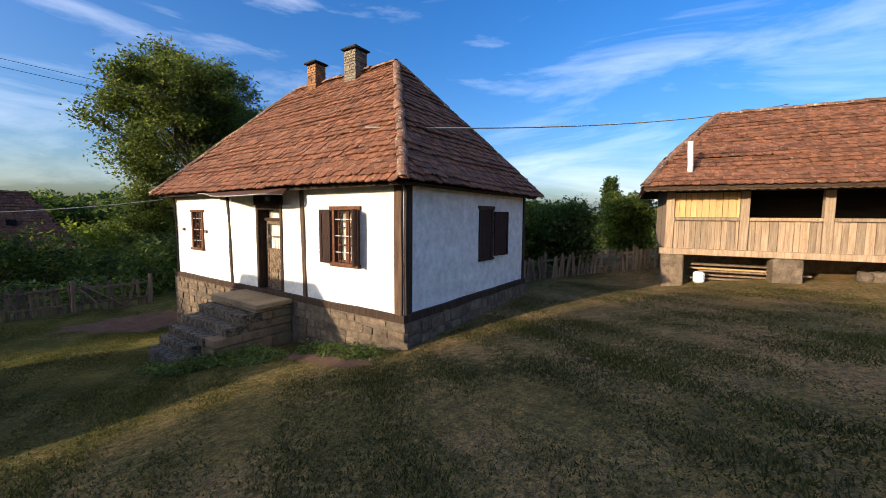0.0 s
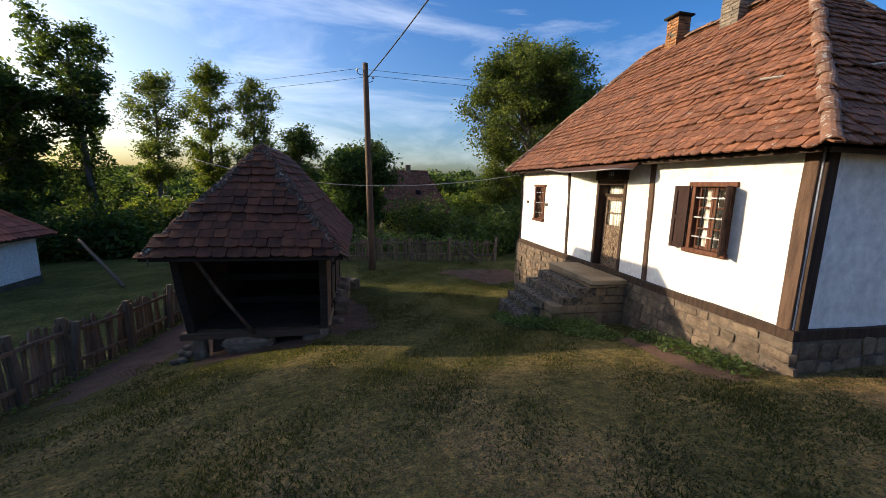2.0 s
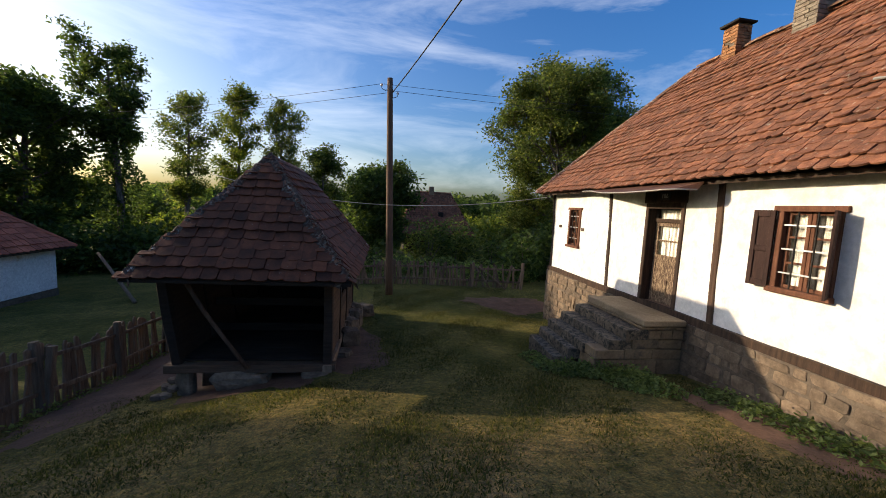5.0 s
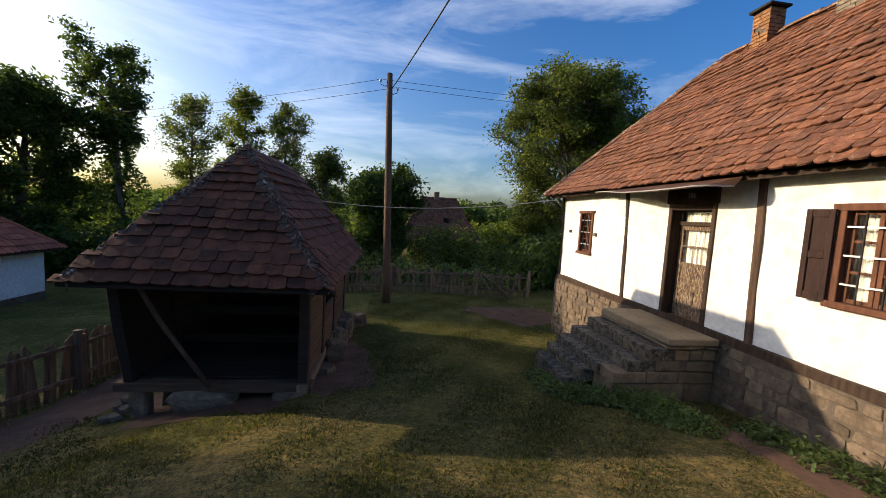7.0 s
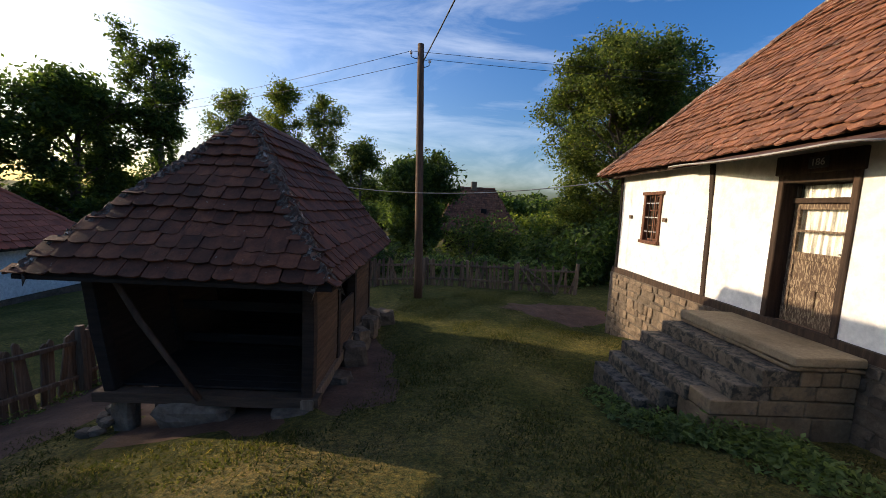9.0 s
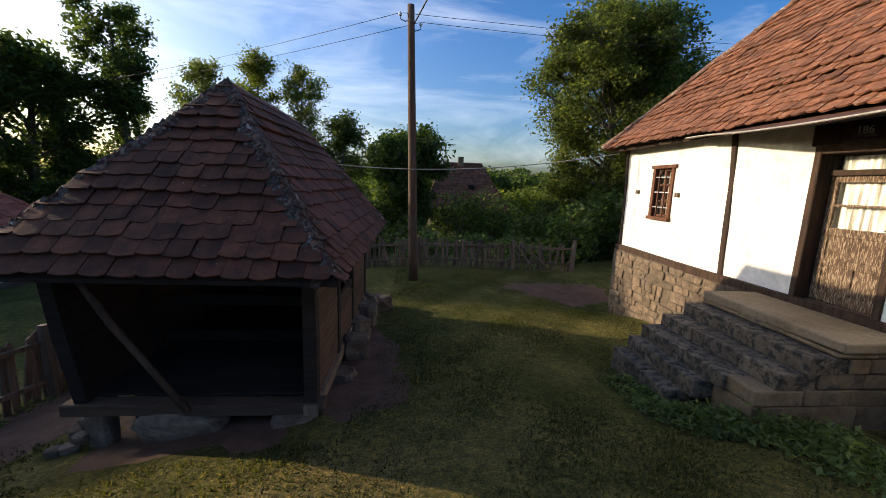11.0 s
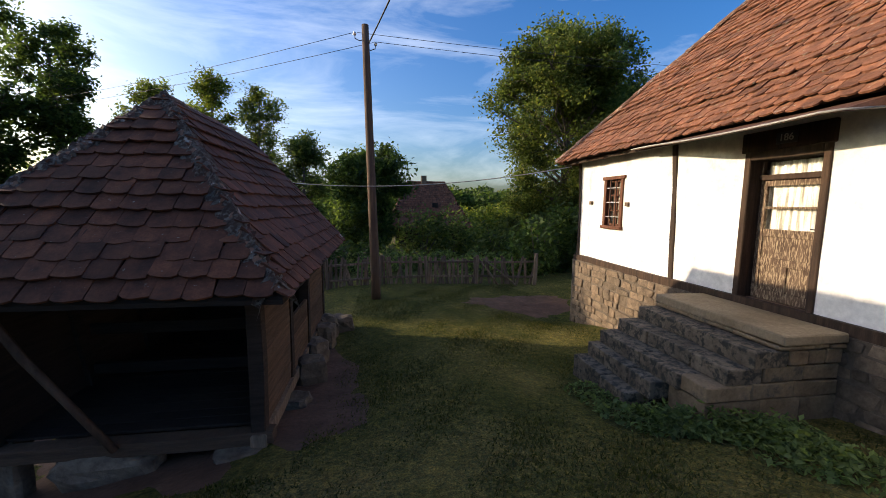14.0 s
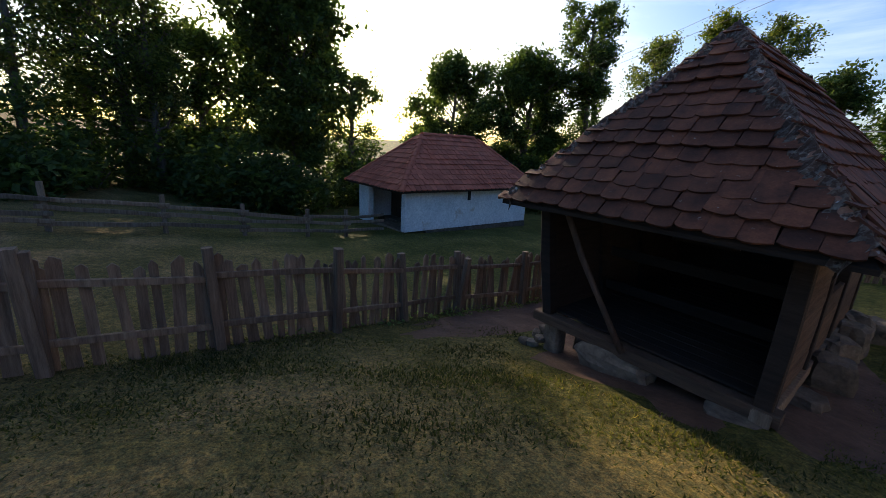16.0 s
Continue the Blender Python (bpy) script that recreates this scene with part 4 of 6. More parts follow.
# number plate over the door
plate = thing("number_plate", "small dark house number plate above the door", "sign")
boxed("plate", (-0.062, -0.048, 3.83, 4.08, 2.66, 2.80), PLATE, plate, 0.003)
cu = bpy.data.curves.new("digits", "FONT")
cu.body, cu.size, cu.extrude, cu.align_x, cu.align_y = "186", 0.12, 0.002, "CENTER", "CENTER"
cu.materials.append(PLATE_INK)
dg = new("digits", cu)
dg.parent = plate
dg.matrix_basis = Matrix.Translation((-0.066, 3.955, 2.73)) @ Matrix.Rotation(radians(-90), 4, "Z") @ Matrix.Rotation(radians(90), 4, "X")
boxed("backboard", (-0.05, 0.02, 3.45, 4.55, 2.60, 2.86), DARK_WOOD, house, 0.01, 0.005, "dark board over the door")

# ---- the small open-fronted shed ----
SX0, SX1, SY0, SY1 = -8.50, -6.07, 3.72, 7.85
SF = -0.46
shed = thing("shed", "small dark open-fronted timber shed with a lichened tile roof", "shed")
WT = 1.04


LEAN = Matrix(((1, 0, -0.15, 0.15 * SF), (0, 1, 0, 0), (0, 0, 1, 0), (0, 0, 0, 1)))


def shed_post(x, y, w_=0.14):
    top = LEAN @ Vector((x, y, WT + 0.02)) if x < -8 else Vector((x, y, WT + 0.02))
    beam("post", (x, y, SF + 0.06), top, w_, w_, SHED_WOOD, shed, 0.012, "", 0.008)


for x in (SX0 + 0.06, SX1 - 0.06):
    for y in (SY0 + 0.06, SY0 + 1.3, SY0 + 2.5, SY1 - 0.06):
        shed_post(x, y)
# ground beams and wall plates
beam("sill_beam", (SX0 - 0.12, SY0 + 0.05, SF), (SX1 + 0.08, SY0 + 0.05, SF), 0.16, 0.13, SIDE_WOOD, shed, 0.015, "brown weathered front beam", 0.008)
beam("sill_beam", (SX1 - 0.05, SY0 - 0.05, SF - 0.02), (SX1 - 0.05, SY1, SF - 0.02), 0.15, 0.14, GREY_WOOD, shed, 0.015, "", 0.008)
beam("sill_beam", (SX0 + 0.05, SY0 + 0.14, SF - 0.02), (SX0 + 0.05, SY1, SF - 0.02), 0.15, 0.14, GREY_WOOD, shed, 0.015, "", 0.008)
beam("sill_beam", (SX0 + 0.13, SY1 - 0.05, SF), (SX1 - 0.13, SY1 - 0.05, SF), 0.14, 0.13, GREY_WOOD, shed, 0.015)
for x in (SX0 - 0.16, SX1 - 0.06):
    beam("wall_plate", (x, SY0 - 0.35, WT + 0.08), (x, SY1 + 0.3, WT + 0.08), 0.13, 0.12, SHED_WOOD, shed, 0.012)
for y in (SY0 + 0.06, SY1 - 0.06):
    beam("wall_plate", (SX0 - 0.09, y, WT + 0.07), (SX1 - 0.13, y, WT + 0.07), 0.12, 0.12, SHED_WOOD, shed, 0.012)
r_ = random.Random(4)
# floor boards
y = SY0 + 0.14
while y < SY1 - 0.15:
    wd_ = r_.uniform(0.16, 0.24)
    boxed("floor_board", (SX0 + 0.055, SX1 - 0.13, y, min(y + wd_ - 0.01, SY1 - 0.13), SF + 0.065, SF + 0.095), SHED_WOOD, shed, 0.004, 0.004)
    y += wd_
# board walls: horizontal boards on the two long sides and the back; a gap in the long side
for x, side in ((SX1 - 0.01, 1), (SX0 + 0.01, -1)):
    z = SF + 0.06
    while z < WT - 0.02:
        h_ = min(r_.uniform(0.19, 0.30), WT - z)
        for ya, yb in ((SY0 + 0.13, SY0 + 1.23), (SY0 + 1.37, SY0 + 2.43), (SY0 + 2.57, SY1 - 0.13)):
            if side > 0 and ya > SY0 + 1.3 and yb < SY0 + 2.6 and z > SF + 0.55:
                continue
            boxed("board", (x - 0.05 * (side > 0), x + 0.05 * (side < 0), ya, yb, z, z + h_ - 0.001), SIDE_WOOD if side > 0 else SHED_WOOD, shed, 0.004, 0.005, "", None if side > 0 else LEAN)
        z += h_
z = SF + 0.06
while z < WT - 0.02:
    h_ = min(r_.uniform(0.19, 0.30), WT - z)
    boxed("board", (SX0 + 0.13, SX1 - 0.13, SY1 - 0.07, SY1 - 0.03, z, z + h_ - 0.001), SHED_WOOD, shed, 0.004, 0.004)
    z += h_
# thin sheets added behind the boards to block sun through the gaps
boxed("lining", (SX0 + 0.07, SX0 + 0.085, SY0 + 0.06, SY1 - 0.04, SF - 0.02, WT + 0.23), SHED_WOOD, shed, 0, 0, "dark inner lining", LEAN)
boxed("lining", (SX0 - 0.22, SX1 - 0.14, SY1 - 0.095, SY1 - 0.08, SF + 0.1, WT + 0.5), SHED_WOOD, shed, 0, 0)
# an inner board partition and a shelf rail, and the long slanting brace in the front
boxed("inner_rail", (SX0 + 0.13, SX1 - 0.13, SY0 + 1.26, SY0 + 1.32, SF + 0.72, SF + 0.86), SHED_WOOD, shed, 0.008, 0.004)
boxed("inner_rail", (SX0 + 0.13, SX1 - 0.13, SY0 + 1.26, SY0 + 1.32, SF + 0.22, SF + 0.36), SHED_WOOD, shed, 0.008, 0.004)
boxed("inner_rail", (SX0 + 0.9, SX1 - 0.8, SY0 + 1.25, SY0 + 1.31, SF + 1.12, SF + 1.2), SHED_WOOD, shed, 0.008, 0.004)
tube("brace", [(-8.28, 3.60, WT + 0.02), (-7.98, 3.62, 0.5), (-7.72, 3.64, 0.1), (-7.36, 3.66, SF + 0.02)], [0.035, 0.037, 0.034, 0.036], BROWN_WOOD, shed,
     "slender slanting pole across the open front")
beam("brace", (SX0 - 0.02, SY0 + 0.0, WT), (SX0 - 0.32, SY0 - 0.35, WT + 0.12), 0.05, 0.05, GREY_WOOD, shed, 0.006)
# roof
SROOF = hip_faces(-8.90, -5.72, 3.18, 8.3, 1.10, (-7.42, 5.08, 3.10), (-7.40, 7.85, 3.05))
sroof = roof_deck("roof", [uniq(f) for f in SROOF.values()], SHED_WOOD, shed, 0.03, 0.04)
tagged(sroof, "steep tile roof blotched with grey lichen")
STILES = [tile_mesh("shed_tile", 0.219, 0.37, SHED_TILE, 20 + k, 0.018, 0.13) for k in range(4)]
STILES_FAR = [tile_mesh("shed_tile_far", 0.219, 0.37, SHED_TILE_MANY, 20 + k, 0.018, 0.13) for k in range(4)]
so = random.Random(9)
lay_tiles(tile_places(*SROOF["near"], 0.222, 0.19, so, 0.9, 0.37), STILES, sroof, 300, lambda p: True, SHED_TILE_MANY)
lay_tiles(tile_places(*SROOF["back"], 0.222, 0.19, so, 0.9, 0.37), STILES, sroof, 130, lambda p: True, SHED_TILE_MANY, "dark red lichened tiles")
for side in ("front", "far"):
    lay_tiles(tile_places(*SROOF[side], 0.222, 0.19, so, 0.9, 0.37), STILES_FAR, sroof, 0, None, SHED_TILE_MANY, "dark red lichened tiles")
sa, sb = (-7.42, 5.08, 3.10), (-7.40, 7.85, 3.05)
for n_, (p, q) in enumerate((((-8.86, 3.22, 1.13), sa), ((-5.76, 3.22, 1.13), sa), ((-8.88, 8.28, 1.16), sb), ((-5.74, 8.28, 1.16), sb), (sa, sb))):
    ridge_row(p, q, RIDGE, sroof, 0.07, 0.26, 40 + n_)


def mortar_band(a, b, width, seed):
    """A ragged, lichened bed of mortar along a hip, over the ends of the tiles."""
    r = random.Random(seed)
    a, b = Vector(a), Vector(b)
    d = (b - a).normalized()
    side = Vector((d.y, -d.x, 0)).normalized()
    n = int((b - a).length / 0.03)
    v, f = [], []
    for i in range(n + 1):
        p = a.lerp(b, i / n)
        wl_, wr_ = width * r.uniform(0.55, 1.25), width * r.uniform(0.55, 1.25)
        for o, up_ in ((-wl_, -0.04), (-wl_ * 0.8, 0.045), (-wl_ * 0.35, 0.065), (0, 0.075), (wr_ * 0.35, 0.065), (wr_ * 0.8, 0.045), (wr_, -0.04)):
            v.append(tuple(p + side * o + Vector((0, 0, up_ - 0.72 * abs(o) + r.uniform(-0.028, 0.024)))))
    for i in range(n):
        for k in range(6):
            f.append((7 * i + k, 7 * i + k + 1, 7 * i + k + 8, 7 * i + k + 7))
    sheet("mortar", v, f, LICHEN, sroof, "grey lichened mortar along the hip")


mortar_band((-8.86, 3.22, 1.13), sa, 0.13, 1)
mortar_band((-5.76, 3.22, 1.13), sa, 0.16, 2)


def lump(name, cx, cy, cz, sx, sy, sz, material, parent, seed, label="", rot=0.0):
    """A rough block or boulder: a rounded box pushed about by noise."""
    bm = bmesh.new()
    bmesh.ops.create_cube(bm, size=1)
    bmesh.ops.subdivide_edges(bm, edges=bm.edges[:], cuts=3, use_grid_fill=True)
    m = Matrix.Translation((cx, cy, cz)) @ Matrix.Rotation(rot, 4, "Z") @ Matrix.Diagonal((sx, sy, sz, 1))
    for v in bm.verts:
        c = v.co.copy()
        c *= 1 - 0.22 * (max(0, c.length - 0.55) / 0.31)
        c += Vector((noise.noise(c * 2.5 + Vector((seed, 0, 0))), noise.noise(c * 2.5 + Vector((0, seed, 0))), noise.noise(c * 2.5 + Vector((0, 0, seed))))) * 0.13
        v.co = m @ c
    return part(name, bm, material, parent, label)


# stones under the shed, a thing each
def loose_stone(x, y, top, sx, sy, label, seed, rot=0.0, group="stones under the shed", sink=0.06):
    z0 = hz(x, y) - sink
    o = lump("stone", x, y, (z0 + top) / 2, sx, sy, (top - z0) * 1.12, STONE, None, seed, "", rot)
    return tagged(o, label, "stone", group)


ST = "flat grey-brown stone propping the shed beam"
loose_stone(-7.5, 3.80, SF - 0.065, 0.85, 0.34, ST, 1)
loose_stone(-6.28, 3.72, SF - 0.07, 0.46, 0.40, ST, 2, 0.2)
loose_stone(-8.36, 3.86, SF - 0.07, 0.26, 0.2, ST, 3, -0.2)
for k, (dy, sx) in enumerate(((1.0, 0.34), (1.75, 0.42), (2.5, 0.38), (3.3, 0.42), (3.9, 0.5))):
    loose_stone(-5.98 + 0.05 * (k % 2), SY0 + dy, SF - 0.08 + 0.18 * (k > 0), sx, 0.36, "rounded field stone beside the shed wall", 10 + k, 0.5 * k)
loose_stone(-5.75, 7.9, -0.45, 0.5, 0.42, "dark squared stone behind the shed", 17, 0.3)
loose_stone(-8.45, 5.6, SF - 0.09, 0.4, 0.36, ST, 18, 0.1)
loose_stone(-8.40, 7.35, SF - 0.09, 0.4, 0.36, ST, 19, 0.1)
for k in range(5):
    lx, ly = -8.72 + 0.10 * (k % 3), 3.70 + 0.14 * (k // 3) + 0.04 * k
    tagged(lump("rubble", lx, ly, hz(lx, ly) + 0.05 + 0.09 * (k // 2), 0.17, 0.13, 0.09, STONE, None, 60 + k, "", 0.7 * k), "broken pale rubble by the shed corner", "rubble", "rubble heap")
# stone footing wall of the shed, seen low under the beams
boxed("footing", (SX0 + 0.2, SX1 - 0.15, SY0 + 0.5, SY1 - 0.1, -1.3, SF - 0.15), MORTAR, shed, 0.02, 0.03, "low rubble footing")

# ---- electricity pole and its wires ----
PX, PY = -5.05, 10.75
pole = thing("utility_pole", "weathered round timber electricity pole on the lawn", "pole")
PZ = hz(PX, PY)
tube("shaft", [(PX - 0.24 * k / 8, PY, PZ - 0.2 + (6.5 - PZ + 0.2) * k / 8) for k in range(9)], [0.135 - 0.045 * k / 8 for k in range(9)], POLE_WOOD, pole, "", 12)
PT = Vector((PX - 0.24, PY, 6.15))
for s_, zz in ((-1, 0.0), (1, -0.22)):
    a = PT + Vector((0, 0, zz))
    tube("bracket", [a, a + Vector((s_ * 0.14, 0, -0.05)), a + Vector((s_ * 0.26, 0, 0.0)), a + Vector((s_ * 0.27, 0, 0.12))], [0.012] * 4, DARK, pole, "iron hook", 6)
    tube("insulator", [a + Vector((s_ * 0.27, 0, 0.08)), a + Vector((s_ * 0.27, 0, 0.13)), a + Vector((s_ * 0.27, 0, 0.17))], [0.035, 0.045, 0.02], WHITE_PIPE, pole, "white insulator", 8)


def wire(a, b, sag, material, label, rad=0.008):
    a, b = Vector(a), Vector(b)
    pts = [a.lerp(b, k / 24) - Vector((0, 0, sag * 4 * (k / 24) * (1 - k / 24))) for k in range(25)]
    return tagged(tube("cable", pts, [rad] * 25, material, None, "", 5), label, "cable")


wire(PT + Vector((-0.27, 0, 0.15)), (-42, 38, 9.0), 0.7, WIRE, "thin black overhead line from the pole", 0.007)
wire(PT + Vector((0.27, 0, -0.05)), (-42, 37, 8.2), 0.7, WIRE, "thin black overhead line from the pole", 0.007)
wire(PT + Vector((-0.2, 0, 0.15)), (14, 14.2, 7.5), 0.15, WIRE, "thin black overhead line from the pole", 0.007)
wire(PT + Vector((0.27, 0, -0.05)), (14, 13.6, 7.0), 0.15, WIRE, "thin black overhead line from the pole", 0.007)
wire(PT + Vector((0.1, -0.05, -0.1)), (-0.2, -9.5, 9.4), 0.55, WIRE, "thick black supply cable hung from the pole", 0.018)
wire((-0.42, 8.6, 2.80), (-11.5, 12.5, 3.1), 0.62, PALE_WIRE, "slack pale cable tied under the eaves", 0.012)
wire((0.35, 1.25, 4.05), (16, -6.6, 7.0), 0.3, PALE_WIRE, "pale cable crossing in front of the roof", 0.017)
for yy, zz in ((8.35, 1.95), (7.0, 1.92)):
    tagged(boxed("junction_box", (-0.05, -0.002, yy - 0.05, yy + 0.05, zz - 0.04, zz + 0.04), GREY_WOOD, None, 0.006), "small weathered junction box on the wall", "box", "wall boxes")


# ---- fences ----
def pale_fence(name, pts, label, hgt, seed, material=GREY_WOOD, pitch=0.135, lean=0.06, rails=(0.28, 0.82), post_every=1.7, skip=0.04):
    """Split pales nailed to two rails; every pale, post and rail is a part."""
    r = random.Random(seed)
    fc = thing(name, label, "fence")
    for (x0, y0), (x1, y1) in zip(pts, pts[1:]):
        length = math.hypot(x1 - x0, y1 - y0)
        ux, uy = (x1 - x0) / length, (y1 - y0) / length
        nx, ny = -uy, ux
        n_p = max(1, round(length / post_every))
        for k in range(n_p + 1):
            s = length * k / n_p
            x, y = x0 + ux * s, y0 + uy * s
            z = hz(x, y)
            d = Vector((r.gauss(0, 0.05), r.gauss(0, 0.05), hgt * r.uniform(1.0, 1.18)))
            beam("post", (x - nx * 0.1, y - ny * 0.1, z - 0.25), Vector((x - nx * 0.1, y - ny * 0.1, z)) + d, 0.11, 0.10, material, fc, 0.015, "", 0.01)
            if k < n_p:
                s2 = length * (k + 1) / n_p
                x2, y2 = x0 + ux * s2, y0 + uy * s2
                for q in rails:
                    beam("rail", (x - nx * 0.035, y - ny * 0.035, z + hgt * q), (x2 - nx * 0.035, y2 - ny * 0.035, hz(x2, y2) + hgt * q + r.uniform(-0.03, 0.03)), 0.045, 0.07, material, fc, 0.008, "", 0.012)
        s = 0.05
        while s < length:
            w_ = r.uniform(0.07, 0.125)
            if r.random() > skip:
                x, y = x0 + ux * s, y0 + uy * s
                z = hz(x, y)
                h_ = hgt * r.uniform(0.90, 1.05)
                t_ = r.gauss(0, lean)
                bm = bmesh.new()
                lo, hi = -0.02, h_
                prof = [(-w_ / 2, lo), (w_ / 2, lo), (w_ * r.uniform(0.4, 0.52), hi * 0.6), (w_ / 2.1, hi - r.uniform(0, 0.05)), (r.uniform(-0.2, 0.2) * w_, hi + 0.02), (-w_ / 2.1, hi - r.uniform(0.0, 0.06)), (-w_ * r.uniform(0.4, 0.52), hi * 0.55)]
                fr, bk = [], []
                for px, pz in prof:
                    a = px + t_ * pz
                    q = Vector((x + ux * a, y + uy * a, z + pz))
                    off = r.gauss(0, 0.004)
                    fr.append(bm.verts.new(q + Vector((nx, ny, 0)) * (0.025 + off)))
                    bk.append(bm.verts.new(q + Vector((nx, ny, 0)) * (-0.002 + off)))
                bm.faces.new(fr)
                bm.faces.new(bk[::-1])
                for i in range(len(prof)):
                    j = (i + 1) % len(prof)
                    bm.faces.new((fr[i], bk[i], bk[j], fr[j]))
                bmesh.ops.recalc_face_normals(bm, faces=bm.faces)
                part("pale", bm, material, fc)
            s += w_ + r.uniform(0.02, 0.06)
    return fc


pale_fence("picket_fence", [(-9.9, -3.6), (-10.1, -1.2), (-10.25, 1.5), (-10.55, 3.9), (-10.5, 5.6), (-10.2, 8.4)], "old grey split-pale fence beside the shed", 1.04, 1, lean=0.08, post_every=1.35)
pale_fence("picket_fence", [(-10.1, 12.9), (-5.0, 13.2), (-1.6, 13.0), (0.4, 12.6)], "ragged grey pale fence at the end of the yard", 0.95, 2, lean=0.12, skip=0.1)
pale_fence("picket_fence", [(11.6, -3.6), (9.0, -0.6), (6.6, 1.2)], "leaning dark pale fence behind the house", 0.8, 3, lean=0.15, skip=0.15)
for a, b in (((-0.9, 12.6, hz(-0.9, 12.6)), (-1.6, 12.9, 0.05)), ((-0.3, 12.4, hz(-0.3, 12.4)), (-1.4, 12.95, 0.0))):
    tagged(tube("pole_prop", [a, Vector(a).lerp(Vector(b), 0.5) + Vector((0.03, 0, 0.02)), b], [0.03, 0.028, 0.022], GREY_WOOD, None, "", 6), "bare pole leaning on the fence", "pole", "leaning poles")

# rail fence across the lower yard
rf = thing("rail_fence", "low fence of grey split rails in the lower yard", "fence")
rr_ = random.Random(12)
RFP = [(-17.0, -9), (-18.0, -4.5), (-18.5, 0.0), (-18.8, 4.0), (-19.2, 7.0)]
for (x0, y0), (x1, y1) in zip(RFP, RFP[1:]):
    for k in range(2):
        s0, s1 = k / 2, (k + 1) / 2
        pa, pb = (x0 + (x1 - x0) * s0, y0 + (y1 - y0) * s0), (x0 + (x1 - x0) * s1, y0 + (y1 - y0) * s1)
        za, zb = hz(*pa), hz(*pb)
        beam("post", (*pa, za - 0.2), (pa[0] + rr_.gauss(0, 0.05), pa[1], za + rr_.uniform(0.85, 1.2)), 0.12, 0.12, GREY_WOOD, rf, 0.02, "", 0.012)
        for q in (0.25, 0.5, 0.75):
            beam("rail", (pa[0] + 0.08, pa[1] - 0.15, za + q + rr_.gauss(0, 0.05)), (pb[0] + 0.08, pb[1] + 0.15, zb + q + rr_.gauss(0, 0.05)), 0.07, 0.11, GREY_WOOD, rf, 0.015, "", 0.02)
# rails stacked on the ground
for k in range(6):
    x, y = -16.4 + 0.14 * (k % 3), -6.6
    z = hz(x, y) + 0.07 + 0.13 * (k // 3) + 0.25
    tagged(beam("log_pole", (x, y - 1.8, z), (x + rr_.gauss(0, 0.08), y + 1.8, z + rr_.gauss(0, 0.04)), 0.11, 0.11, GREY_WOOD, None, 0.03, "", 0.02), "grey pole stacked by the rail fence", "pole", "stacked poles")
for yy in (-7.6, -5.6):
    tagged(boxed("trestle", (-16.55, -16.0, yy - 0.08, yy + 0.08, hz(-16.3, yy) - 0.02, hz(-16.3, yy) + 0.27), GREY_WOOD, None, 0.015), "low timber trestle under stacked poles", "trestle", "trestles")

# ---- low white outbuilding in the lower yard ----
OX0, OX1, OY0, OY1 = -22.9, -18.7, 7.9, 15.2
OZ = -1.95
out = thing("outbuilding", "low white outbuilding with a red tile hip roof", "outbuilding")
boxed("plinth", (OX0 - 0.04, OX1 + 0.04, OY0 + 1.04, OY1 + 0.04, OZ - 0.4, OZ + 0.14), STONE, out, 0.02, 0.01, "dark stone base")
boxed("wall", (OX1 - 0.3, OX1, OY0 + 0.001, OY1, OZ + 0.14, OZ + 1.92), PLASTER_OLD, out, 0.015, 0.01, "white plastered wall with worn patches")
boxed("wall", (OX0, OX0 + 0.95, OY0, OY0 + 0.3, OZ, OZ + 1.92), PLASTER_OLD, out, 0.015, 0.01, "white plastered wall")
boxed("wall", (OX0, OX0 + 0.3, OY0 + 0.3, OY1, OZ + 0.14, OZ + 1.92), PLASTER_OLD, out, 0.015, 0.01)
boxed("wall", (OX0 + 0.3, OX1 - 0.3, OY1 - 0.3, OY1, OZ + 0.14, OZ + 1.92), PLASTER_OLD, out, 0.015, 0.01)
boxed("wall", (OX0 + 0.3, OX1 - 0.3, OY0 + 1.6, OY0 + 1.9, OZ + 0.14, OZ + 1.92), DARK_WOOD, out, 0.01, 0.01, "dark boarded back of the porch")
boxed("threshold", (OX0 + 0.95, OX1 - 0.3, OY0 + 0.1, OY0 + 1.04, OZ - 0.3, OZ + 0.1), STONE, out, 0.02, 0.01)
OROOF = hip_faces(OX0 - 0.45, OX1 + 0.45, OY0 - 0.5, OY1 + 0.45, OZ + 1.88, (-20.8, 10.0, OZ + 4.15), (-20.8, 13.3, OZ + 4.15))
oroof = roof_deck("roof", [uniq(f) for f in OROOF.values()], DARK_WOOD, out, 0.03, 0.05)
OT = [tile_mesh("outbuilding_tile", 0.24, 0.48, SHED_TILE_MANY, 70 + k, 0.02) for k in range(3)]
RED_TILES = surface("red_interlocking_tiles", [(0.3, (0.33, 0.085, 0.045)), (0.7, (0.5, 0.15, 0.085))], 1.5, bump=0.3, fine=30, vary=0.25, island=True)
oo = random.Random(3)
for side in ("near", "back", "far", "front"):
    lay_tiles(tile_places(*OROOF[side], 0.25, 0.30, oo, 0.7), OT, oroof, 0, None, RED_TILES, "red clay tiles")
for n_, (p, q) in enumerate(((OROOF["near"][0], OROOF["near"][2]), (OROOF["near"][1], OROOF["near"][2]), (OROOF["far"][0], OROOF["far"][2]), (OROOF["front"][2], OROOF["front"][3]))):
    ridge_row(p, q, RED_TILES, oroof, 0.12, 0.38, 80 + n_)
boxed("wall_bracket", (OX1, OX1 + 0.09, 11.2, 11.32, OZ + 1.35, OZ + 1.75), DARK, out, 0.01, 0, "small dark bracket")
